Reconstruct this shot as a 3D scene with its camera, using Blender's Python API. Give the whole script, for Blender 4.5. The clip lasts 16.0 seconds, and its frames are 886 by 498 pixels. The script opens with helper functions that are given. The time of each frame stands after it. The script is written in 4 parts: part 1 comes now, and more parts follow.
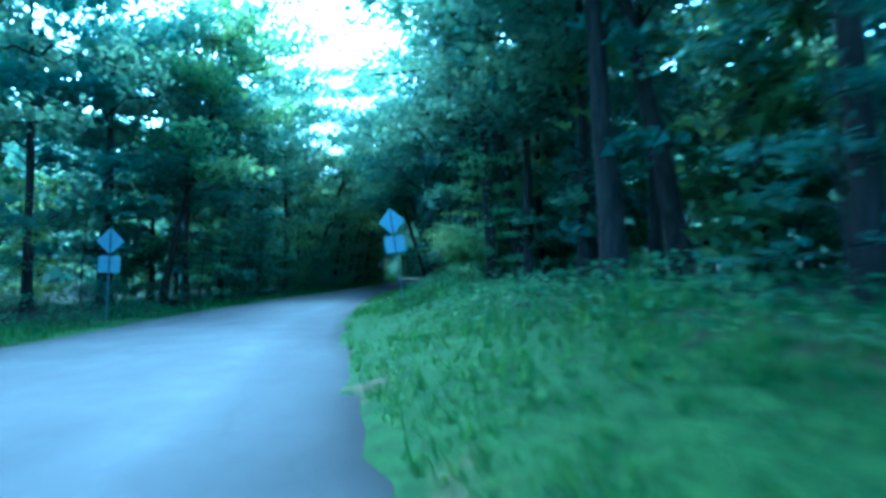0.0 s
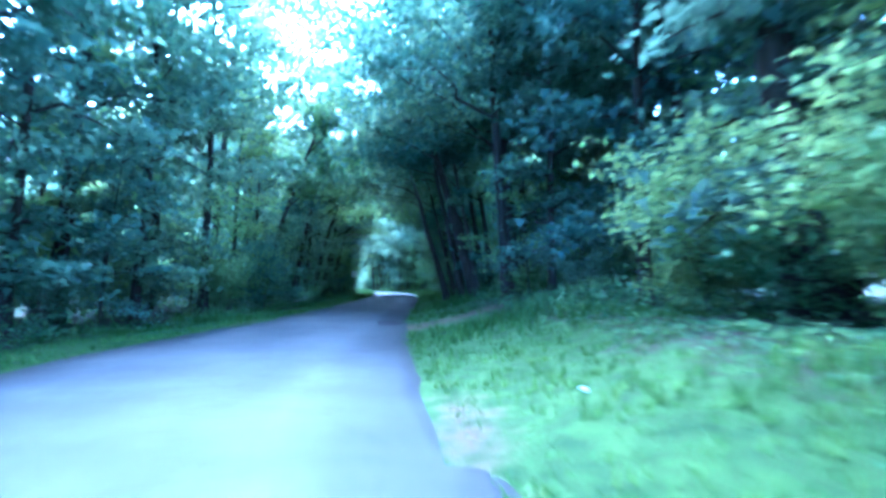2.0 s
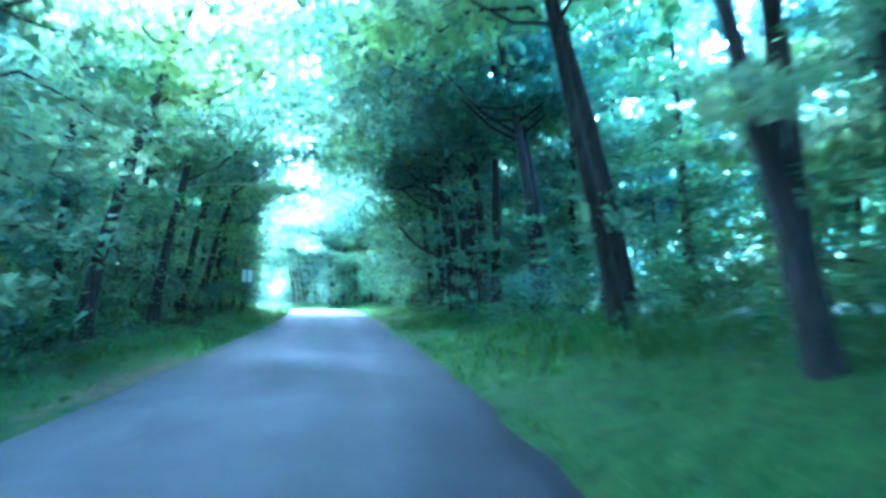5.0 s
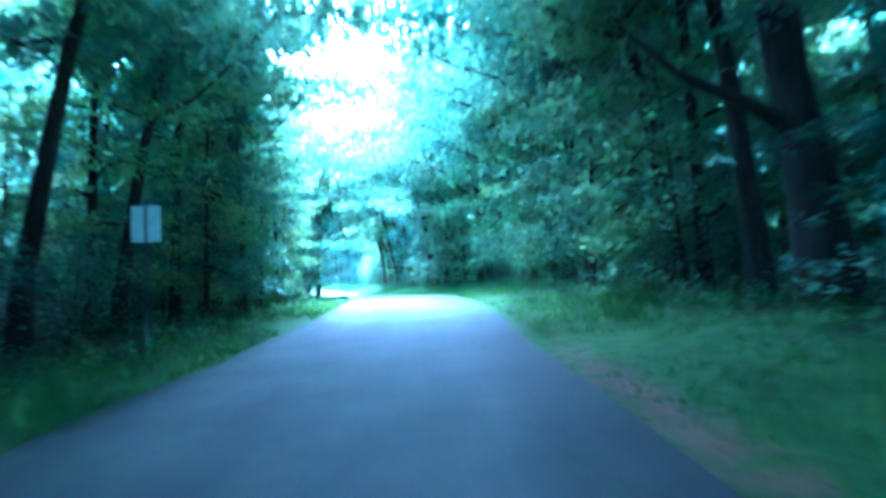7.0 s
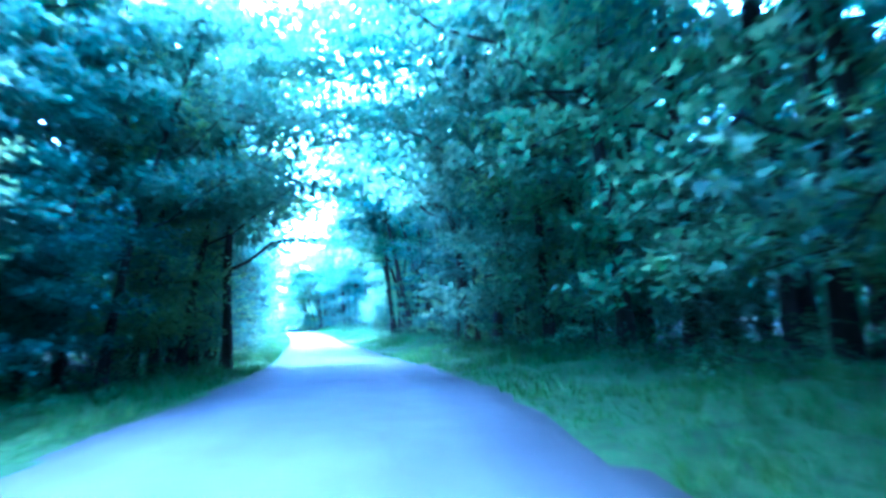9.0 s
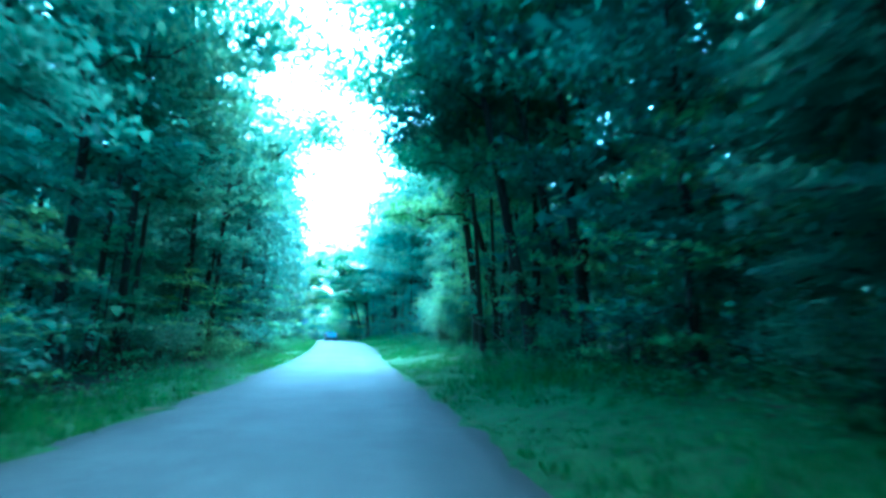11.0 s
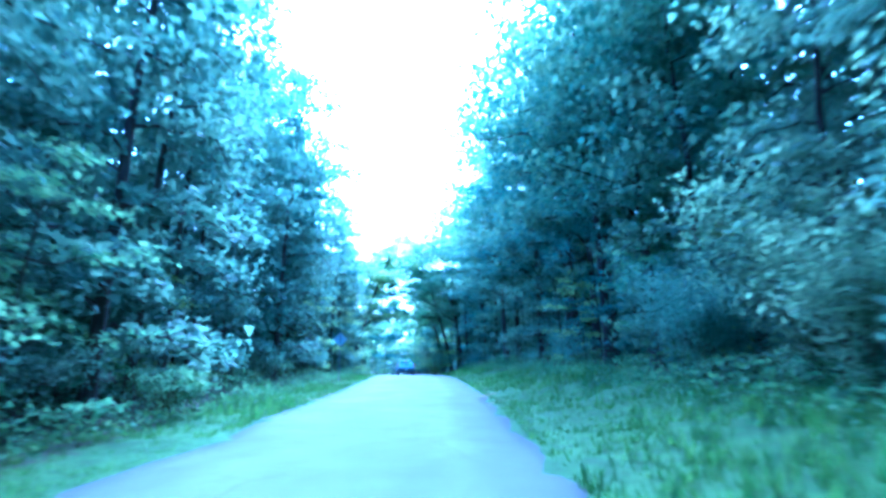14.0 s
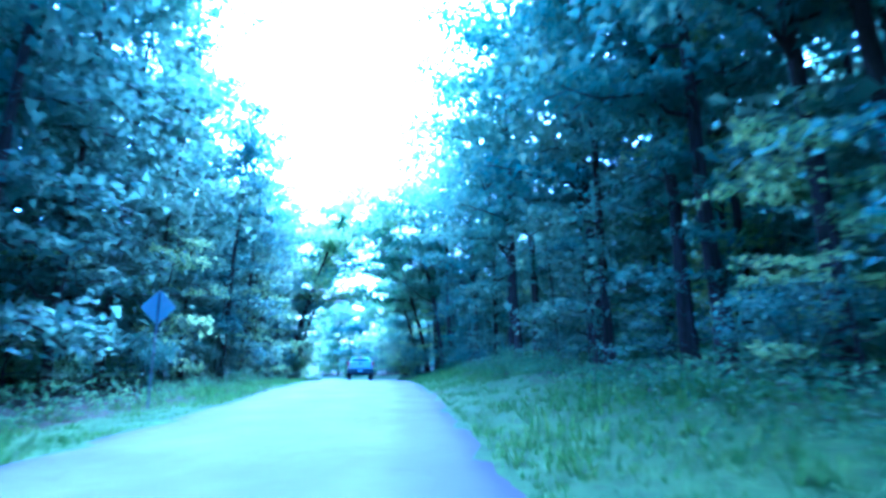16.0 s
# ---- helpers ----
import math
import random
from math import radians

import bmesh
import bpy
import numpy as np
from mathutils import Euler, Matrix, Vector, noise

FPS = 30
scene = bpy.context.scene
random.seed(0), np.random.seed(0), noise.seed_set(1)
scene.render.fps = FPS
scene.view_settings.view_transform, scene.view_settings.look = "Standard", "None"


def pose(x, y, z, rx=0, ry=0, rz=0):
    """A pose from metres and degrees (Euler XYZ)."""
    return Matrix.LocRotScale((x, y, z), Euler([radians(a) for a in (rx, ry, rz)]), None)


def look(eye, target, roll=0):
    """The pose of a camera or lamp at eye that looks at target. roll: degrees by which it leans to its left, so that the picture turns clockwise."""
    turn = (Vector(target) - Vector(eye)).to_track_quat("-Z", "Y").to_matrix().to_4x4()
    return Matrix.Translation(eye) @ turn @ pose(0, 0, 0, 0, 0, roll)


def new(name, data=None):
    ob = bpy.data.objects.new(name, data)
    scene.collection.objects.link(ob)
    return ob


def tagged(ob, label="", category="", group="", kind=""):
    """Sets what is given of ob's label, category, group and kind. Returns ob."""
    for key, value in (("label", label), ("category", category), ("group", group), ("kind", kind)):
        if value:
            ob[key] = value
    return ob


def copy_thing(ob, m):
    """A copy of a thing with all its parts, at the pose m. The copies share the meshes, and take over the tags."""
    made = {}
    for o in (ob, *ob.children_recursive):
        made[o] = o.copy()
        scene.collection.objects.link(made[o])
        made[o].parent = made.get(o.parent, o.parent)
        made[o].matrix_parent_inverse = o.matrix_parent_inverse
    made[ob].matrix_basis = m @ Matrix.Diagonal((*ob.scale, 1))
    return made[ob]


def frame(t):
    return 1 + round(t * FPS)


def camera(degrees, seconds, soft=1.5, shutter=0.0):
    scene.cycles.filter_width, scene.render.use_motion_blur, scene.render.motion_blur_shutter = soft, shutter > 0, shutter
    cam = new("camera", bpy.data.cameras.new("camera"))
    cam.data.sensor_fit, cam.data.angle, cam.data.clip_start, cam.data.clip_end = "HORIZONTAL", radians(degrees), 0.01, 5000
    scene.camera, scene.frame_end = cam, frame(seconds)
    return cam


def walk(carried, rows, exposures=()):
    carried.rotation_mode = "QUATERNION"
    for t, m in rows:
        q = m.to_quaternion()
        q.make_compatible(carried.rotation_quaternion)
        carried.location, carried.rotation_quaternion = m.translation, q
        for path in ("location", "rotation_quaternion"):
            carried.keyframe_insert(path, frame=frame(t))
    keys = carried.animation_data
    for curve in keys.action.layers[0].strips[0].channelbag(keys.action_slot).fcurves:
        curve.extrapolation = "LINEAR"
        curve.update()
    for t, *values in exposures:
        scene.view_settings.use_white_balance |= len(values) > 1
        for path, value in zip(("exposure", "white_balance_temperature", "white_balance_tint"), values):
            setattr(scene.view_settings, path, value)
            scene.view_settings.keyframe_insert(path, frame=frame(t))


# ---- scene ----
# ---------------------------------------------------------------- camera and drive
cam = camera(76.0, 16.0, soft=3.1, shutter=0.4)
PATH = [
    (0.0, (0.000, 0.000, 1.350), (-0.073, 9.987, 1.855), -0.74),
    (0.5, (-1.447, 5.217, 1.350), (-1.677, 15.201, 1.871), -2.09),
    (1.0, (-2.709, 10.513, 1.351), (-1.861, 20.442, 2.187), -0.46),
    (1.5, (-3.757, 15.885, 1.361), (-2.801, 25.808, 2.152), -0.44),
    (2.0, (-4.586, 21.326, 1.391), (-3.934, 31.275, 2.164), 0.83),
    (2.5, (-5.190, 26.826, 1.442), (-4.540, 36.793, 1.931), 1.64),
    (3.0, (-5.567, 32.377, 1.507), (-3.866, 42.195, 2.343), 0.41),
    (3.5, (-5.761, 37.966, 1.574), (-4.164, 47.768, 2.747), 2.13),
    (4.0, (-5.850, 43.588, 1.641), (-4.026, 53.408, 2.126), 1.48),
    (4.2, (-5.871, 45.846, 1.668), (-3.607, 55.550, 2.501), 1.02),
    (4.7, (-5.884, 51.595, 1.737), (-3.747, 61.322, 2.649), 0.78),
    (5.2, (-5.797, 57.546, 1.809), (-4.039, 67.330, 2.897), 0.24),
    (5.8, (-5.540, 64.950, 1.898), (-4.303, 74.788, 3.202), -0.43),
    (6.3, (-5.275, 71.341, 1.975), (-4.262, 81.194, 3.357), -0.67),
    (6.5, (-5.179, 73.940, 2.007), (-4.559, 83.785, 3.648), -0.57),
    (7.0, (-4.995, 80.437, 2.096), (-4.862, 90.419, 2.675), -2.38),
    (7.5, (-4.912, 86.936, 2.208), (-5.047, 96.935, 2.299), -4.36),
    (8.0, (-4.935, 93.437, 2.339), (-4.761, 103.400, 3.169), -1.59),
    (8.5, (-5.104, 99.934, 2.476), (-5.103, 109.837, 3.859), -3.32),
    (8.7, (-5.232, 102.531, 2.527), (-5.472, 112.446, 3.808), -1.8),
    (9.2, (-5.751, 108.998, 2.624), (-6.134, 118.900, 3.972), -1.34),
    (9.7, (-6.600, 115.409, 2.645), (-7.302, 125.271, 4.145), -0.3),
    (10.3, (-8.056, 123.002, 2.542), (-9.144, 132.800, 4.226), 0.97),
    (10.8, (-9.576, 129.240, 2.392), (-10.802, 139.008, 4.143), 1.43),
    (11.0, (-10.232, 131.715, 2.337), (-11.578, 141.499, 3.911), 1.73),
    (11.5, (-11.891, 137.745, 2.244), (-13.555, 147.481, 3.807), 0.53),
    (12.0, (-13.482, 143.481, 2.218), (-15.248, 153.201, 3.770), -0.19),
    (12.5, (-14.992, 148.928, 2.218), (-16.927, 158.613, 3.786), 2.57),
    (13.0, (-16.451, 154.189, 2.224), (-18.728, 163.817, 3.684), 2.76),
    (13.5, (-17.888, 159.369, 2.244), (-19.980, 168.950, 4.201), -0.3),
    (14.0, (-19.303, 164.469, 2.283), (-22.096, 173.851, 4.330), 0.1),
    (14.5, (-20.694, 169.487, 2.342), (-23.554, 178.931, 3.968), 0.56),
    (15.0, (-22.062, 174.420, 2.414), (-24.710, 183.880, 4.285), 1.83),
    (15.5, (-23.407, 179.269, 2.493), (-25.739, 188.785, 4.497), 1.5),
    (16.0, (-24.728, 184.035, 2.572), (-27.151, 193.530, 4.561), 0.36),
]
EXPOSURES = [(0.0, 3.82, 3190, -19), (0.5, 3.3, 3240, -26), (1.0, 4.4, 3420, -9), (1.5, 5.2, 3480, 2), (2.5, 6.2, 3440, 11), (3.0, 6.9, 3420, 3), (3.5, 7.1, 3420, 2), (4.2, 7.65, 3590, -2), (6.5, 7.2, 3230, 8), (7.0, 6.9, 3210, -1),
             (7.5, 6.7, 3200, -6), (8.5, 6.25, 3050, 14), (9.7, 5.9, 3050, -8), (11.0, 4.3, 3040, -29), (11.5, 4.8, 3150, -28), (12.0, 5.1, 3220, -21), (12.5, 4.5, 3220, -13), (13.0, 4.0, 3260, -10), (13.5, 4.7, 3200, -1), (14.0, 4.25, 3080, 6),
             (14.5, 4.1, 3120, 9), (15.0, 4.2, 3110, 8), (16.0, 4.4, 3060, 13)]
walk(cam, [(t, look(eye, target, roll)) for t, eye, target, roll in PATH], EXPOSURES)

# ---------------------------------------------------------------- world and sun
world = bpy.data.worlds.new("overcast_sky")
scene.world = world
world.use_nodes = True
wn = world.node_tree.nodes
sky = wn.new("ShaderNodeTexSky")
sky.sky_type, sky.sun_disc = "NISHITA", False
sky.sun_elevation, sky.sun_rotation = radians(52), radians(-15)
sky.air_density, sky.dust_density, sky.ozone_density = 1.0, 4.0, 1.0
wn["Background"].inputs["Strength"].default_value = 0.15
world.node_tree.links.new(sky.outputs["Color"], wn["Background"].inputs["Color"])
sun_data = bpy.data.lights.new("sun", "SUN")
sun_data.energy, sun_data.angle, sun_data.color = 1.4, radians(25), (1.0, 0.96, 0.88)
sun = new("sun", sun_data)
sun.rotation_euler = Euler((radians(38), 0, radians(-165)))

# ---------------------------------------------------------------- the road's line
# heading (degrees to the left of +y) and slope along the drive line; u is metres to its right
HEADING = [(-60, 27), (0, 17), (38, 0.5), (50, 0.7), (62, -2.65), (72, -2.5), (100, 1.5), (130, 15.5), (180, 15.5), (200, 19.0), (235, 23.0), (300, 40.5), (460, 56.5)]
SLOPE = [(-60, 0), (15, 0), (25, .012), (60, .012), (78, .012), (90, .022), 
         (107, .02), (118, -.01), (130, -.035), (140, 0), (155, 0), (175, .016), (210, .016), (226, -.028), (246, -.028), (300, -.015), (460, 0)]
STEP = 0.25
LINE_S = np.arange(-60, 460, STEP)


def smooth(nodes, x, w=8):
    a, b = zip(*nodes)
    return np.interp(np.asarray(x, float)[..., None] + np.linspace(-w, w, 21), a, b).mean(-1)


LINE_H = np.radians(smooth(HEADING, LINE_S))
LINE_X, LINE_Y = np.cumsum(-np.sin(LINE_H)) * STEP, np.cumsum(np.cos(LINE_H)) * STEP
LINE_Z = np.cumsum(smooth(SLOPE, LINE_S)) * STEP
zero = int(np.argmin(abs(LINE_S)))
LINE_X, LINE_Y, LINE_Z = LINE_X - LINE_X[zero], LINE_Y - LINE_Y[zero], LINE_Z - LINE_Z[zero]
# the road's edges, metres from the drive line
EDGE_R = [(-60, 0.8), (10, 0.8), (25, 1.05), (45, 1.4), (55, 1.85), (90, 1.8), (107, 2.05), (140, 2.0), (155, 1.75), (165, 1.35), (200, 1.25), (460, 1.25)]
EDGE_L = [(-60, -6.4), (14, -6.2), (25, -5.5), (36, -4.6), (45, -3.7), (55, -3.2), (90, -3.75), (107, -3.75), (140, -3.75), (166, -3.85), (178, -4.2), (195, -4.7), (460, -4.7)]


def right_edge(s):
    return smooth(EDGE_R, s, 4)


def left_edge(s):
    return smooth(EDGE_L, s, 4)



def heading(s):
    return float(np.interp(s, LINE_S, LINE_H))


def plan(s, u):
    """x and y of a place u metres to the right of the drive line at s."""
    h = np.interp(s, LINE_S, LINE_H)
    return np.interp(s, LINE_S, LINE_X) + u * np.cos(h), np.interp(s, LINE_S, LINE_Y) + u * np.sin(h)


def along(x, y):
    """s and u of places in the plan."""
    x, y = np.asarray(x, float), np.asarray(y, float)
    sx, sy = LINE_X[::8], LINE_Y[::8]
    k = np.empty(x.shape, int)
    for a in range(0, x.size, 4000):
        xx, yy = x.ravel()[a:a + 4000], y.ravel()[a:a + 4000]
        k.ravel()[a:a + 4000] = np.argmin((xx[:, None] - sx) ** 2 + (yy[:, None] - sy) ** 2, axis=1)
    k = k * 8
    h = LINE_H[k]
    dx, dy = x - LINE_X[k], y - LINE_Y[k]
    return LINE_S[k] + (-dx * np.sin(h) + dy * np.cos(h)), dx * np.cos(h) + dy * np.sin(h)


def wave(x, y, f, p):
    return np.sin(x * f + p) * np.cos(y * f * 1.13 + 2.1 * p) + 0.5 * np.sin((x + y) * f * 2.3 + p * 3)


BANK = [(-60, 0.9), (28, 0.9), (36, 0.7), (46, 0.95), (60, 1.0), (76, 0.5), (88, 0.4), (125, 0.4), (145, 0.75), (180, 0.75), (460, 0.6)]


def lift(s, u, x, y):
    """Height of the ground over the road's own level."""
    er, el = u - right_edge(s), left_edge(s) - u
    bank = smooth(BANK, s, 6)
    right = bank * np.clip((er - 0.3) / 3.2, 0, 1) ** 1.15 + 0.02 * np.clip(er - 4, 0, 30)
    left = -0.10 * np.clip(el / 2.5, 0, 1) + 0.012 * np.clip(el - 4, 0, 30)
    z = np.where(er > 0, right, np.where(el > 0, left, 0.0))
    off = np.clip(np.maximum(er, el), -1, 8)
    # unseen rise added far off the road to shut out the low sky
    z = z + 15 * np.clip((np.maximum(er, el) - 26) / 60, 0, 1) ** 1.4
    z = z + np.where(off > 0, 0.035, -0.06) + np.clip(off, 0, 3) * 0.03 * wave(x, y, 0.9, 0.4) + np.clip(off - 2, 0, 6) * 0.03 * wave(x, y, 0.23, 1.4)
    return z


def ground_z(x, y):
    s, u = along(np.atleast_1d(x), np.atleast_1d(y))
    z = np.interp(s, LINE_S, LINE_Z) + lift(s, u, np.atleast_1d(x), np.atleast_1d(y))
    return z


def spot(s, u):
    x, y = plan(s, u)
    return float(x), float(y), float(ground_z(x, y)[0])


# ---------------------------------------------------------------- materials
def material(name):
    m = bpy.data.materials.new(name)
    m.use_nodes = True
    nt = m.node_tree
    return m, nt, nt.nodes["Principled BSDF"]


def node(nt, kind, **values):
    n = nt.nodes.new(kind)
    for k, v in values.items():
        n.inputs[k.replace("_", " ")].default_value = v
    return n


def ramp(nt, fac, stops):
    r = nt.nodes.new("ShaderNodeValToRGB")
    e = r.color_ramp.elements
    e[0].position, e[0].color = stops[0][0], (*stops[0][1], 1)
    e[1].position, e[1].color = stops[-1][0], (*stops[-1][1], 1)
    for p, c in stops[1:-1]:
        e.new(p).color = (*c, 1)
    nt.links.new(fac, r.inputs["Fac"])
    return r.outputs["Color"]


def mixed(nt, fac, a, b, mode="MIX"):
    m = nt.nodes.new("ShaderNodeMix")
    m.data_type, m.blend_type = "RGBA", mode
    for socket, v in ((m.inputs[0], fac), (m.inputs[6], a), (m.inputs[7], b)):
        if isinstance(v, (int, float)):
            socket.default_value = v
        elif isinstance(v, tuple):
            socket.default_value = (*v, 1)
        else:
            nt.links.new(v, socket)
    return m.outputs[2]


def grain(nt, scale, detail=6.0, rough=0.6, coords="Object", stretch=None):
    tc = nt.nodes.new("ShaderNodeTexCoord")
    out = tc.outputs[coords]
    if stretch:
        mp = nt.nodes.new("ShaderNodeMapping")
        mp.inputs["Scale"].default_value = stretch
        nt.links.new(out, mp.inputs["Vector"])
        out = mp.outputs["Vector"]
    n = node(nt, "ShaderNodeTexNoise", Scale=scale, Detail=detail, Roughness=rough)
    nt.links.new(out, n.inputs["Vector"])
    return n.outputs["Fac"]


def relief(nt, bsdf, height, strength, distance):
    b = node(nt, "ShaderNodeBump", Strength=strength, Distance=distance)
    nt.links.new(height, b.inputs["Height"])
    nt.links.new(b.outputs["Normal"], bsdf.inputs["Normal"])


def leaf_material(name, dark, mid, light, glow=0.35, gloss=0.6):
    m, nt, bsdf = material(name)
    geo = nt.nodes.new("ShaderNodeNewGeometry")
    info = nt.nodes.new("ShaderNodeObjectInfo")
    col = ramp(nt, geo.outputs["Random Per Island"], [(0.0, dark), (0.55, mid), (1.0, light)])
    patch = ramp(nt, grain(nt, 0.45, 3), [(0.3, (0.74, 0.78, 0.74)), (0.7, (1.2, 1.16, 1.05))])
    col = mixed(nt, 1.0, col, patch, "MULTIPLY")
    tone = ramp(nt, info.outputs["Random"], [(0.0, (0.75, 0.82, 0.9)), (1.0, (1.2, 1.12, 0.85))])
    col = mixed(nt, 1.0, col, tone, "MULTIPLY")
    nt.links.new(col, bsdf.inputs["Base Color"])
    bsdf.inputs["Roughness"].default_value = 0.7
    bsdf.inputs["Specular IOR Level"].default_value = gloss
    tr = nt.nodes.new("ShaderNodeBsdfTranslucent")
    warm = mixed(nt, 1.0, col, (1.25, 1.25, 1.05), "MULTIPLY")
    nt.links.new(warm, tr.inputs["Color"])
    mx = nt.nodes.new("ShaderNodeMixShader")
    mx.inputs[0].default_value = glow
    nt.links.new(bsdf.outputs[0], mx.inputs[1])
    nt.links.new(tr.outputs[0], mx.inputs[2])
    nt.links.new(mx.outputs[0], nt.nodes["Material Output"].inputs["Surface"])
    return m


# leaves reflect less than half of these colours and pass the rest of the light on
LEAF = leaf_material("leaf_green", (0.122, 0.168, 0.128), (0.15, 0.204, 0.154), (0.187, 0.24, 0.172), 0.52, 0.15)
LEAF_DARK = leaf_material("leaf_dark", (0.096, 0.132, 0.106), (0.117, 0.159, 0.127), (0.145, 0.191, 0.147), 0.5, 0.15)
LEAF_FRESH = leaf_material("leaf_fresh", (0.168, 0.228, 0.105), (0.206, 0.27, 0.124), (0.255, 0.31, 0.142), 0.54, 0.15)
HERB = leaf_material("undergrowth_leaf", (0.06, 0.095, 0.048), (0.085, 0.13, 0.062), (0.12, 0.165, 0.075), 0.45, 0.1)
GRASS = leaf_material("grass_blade", (0.042, 0.074, 0.02), (0.06, 0.1, 0.026), (0.086, 0.126, 0.036), 0.42, 0.1)


def bark_material(name, a, b):
    m, nt, bsdf = material(name)
    n = grain(nt, 3.0, 8, 0.65, stretch=(4, 4, 0.6))
    big = grain(nt, 0.7, 3)
    col = ramp(nt, n, [(0.3, a), (0.7, b)])
    col = mixed(nt, 1.0, col, ramp(nt, big, [(0.3, (0.7, 0.75, 0.7)), (0.7, (1.15, 1.1, 1.05))]), "MULTIPLY")
    nt.links.new(col, bsdf.inputs["Base Color"])
    bsdf.inputs["Roughness"].default_value = 0.95
    bsdf.inputs["Specular IOR Level"].default_value = 0.12
    relief(nt, bsdf, n, 0.9, 0.03)
    return m


BARK = bark_material("bark_brown", (0.014, 0.012, 0.01), (0.055, 0.046, 0.037))
BARK_GREY = bark_material("bark_grey", (0.04, 0.036, 0.032), (0.13, 0.118, 0.102))
DEADWOOD = bark_material("dead_wood", (0.22, 0.20, 0.17), (0.45, 0.42, 0.37))


def asphalt_material():
    m, nt, bsdf = material("asphalt")
    uv = nt.nodes.new("ShaderNodeAttribute")
    uv.attribute_name = "across"
    stones = grain(nt, 60, 4, 0.7)
    patches = grain(nt, 0.55, 5, 0.6)
    streak = grain(nt, 1.2, 4, 0.55, stretch=(1.0, 0.25, 1))
    col = ramp(nt, stones, [(0.3, (0.022, 0.022, 0.023)), (0.7, (0.046, 0.0455, 0.0445))])
    col = mixed(nt, 1.0, col, ramp(nt, patches, [(0.3, (0.66, 0.67, 0.69)), (0.7, (1.25, 1.24, 1.2))]), "MULTIPLY")
    col = mixed(nt, 1.0, col, ramp(nt, streak, [(0.35, (0.86, 0.86, 0.87)), (0.65, (1.1, 1.1, 1.1))]), "MULTIPLY")
    # tone across the road: paler worn wheel tracks, darker edges, broadest on the right
    worn = ramp(nt, uv.outputs["Fac"], [(0.0, (0.62, 0.60, 0.56)), (0.06, (0.85, 0.84, 0.82)), (0.22, (1.12, 1.12, 1.12)), (0.36, (0.93, 0.93, 0.93)),
                                        (0.5, (0.98, 0.98, 0.98)), (0.64, (0.93, 0.93, 0.93)), (0.74, (1.12, 1.12, 1.12)), (0.82, (0.72, 0.72, 0.72)), (0.94, (0.6, 0.59, 0.58)), (1.0, (0.45, 0.43, 0.4))])
    col = mixed(nt, 1.0, col, worn, "MULTIPLY")
    vor = nt.nodes.new("ShaderNodeTexVoronoi")
    vor.feature = "DISTANCE_TO_EDGE"
    vor.inputs["Scale"].default_value = 0.42
    tc = nt.nodes.new("ShaderNodeTexCoord")
    wob = node(nt, "ShaderNodeTexNoise", Scale=1.5, Detail=4.0)
    nt.links.new(tc.outputs["Object"], wob.inputs["Vector"])
    nt.links.new(mixed(nt, 0.25, tc.outputs["Object"], wob.outputs["Color"]), vor.inputs["Vector"])
    crack = ramp(nt, vor.outputs["Distance"], [(0.0, (0.7, 0.7, 0.7)), (0.012, (1, 1, 1))])
    col = mixed(nt, grain(nt, 0.2, 2), col, mixed(nt, 1.0, col, crack, "MULTIPLY"))
    nt.links.new(col, bsdf.inputs["Base Color"])
    bsdf.inputs["Roughness"].default_value = 0.82
    bsdf.inputs["Specular IOR Level"].default_value = 0.12
    relief(nt, bsdf, stones, 0.5, 0.01)
    return m


ASPHALT = asphalt_material()


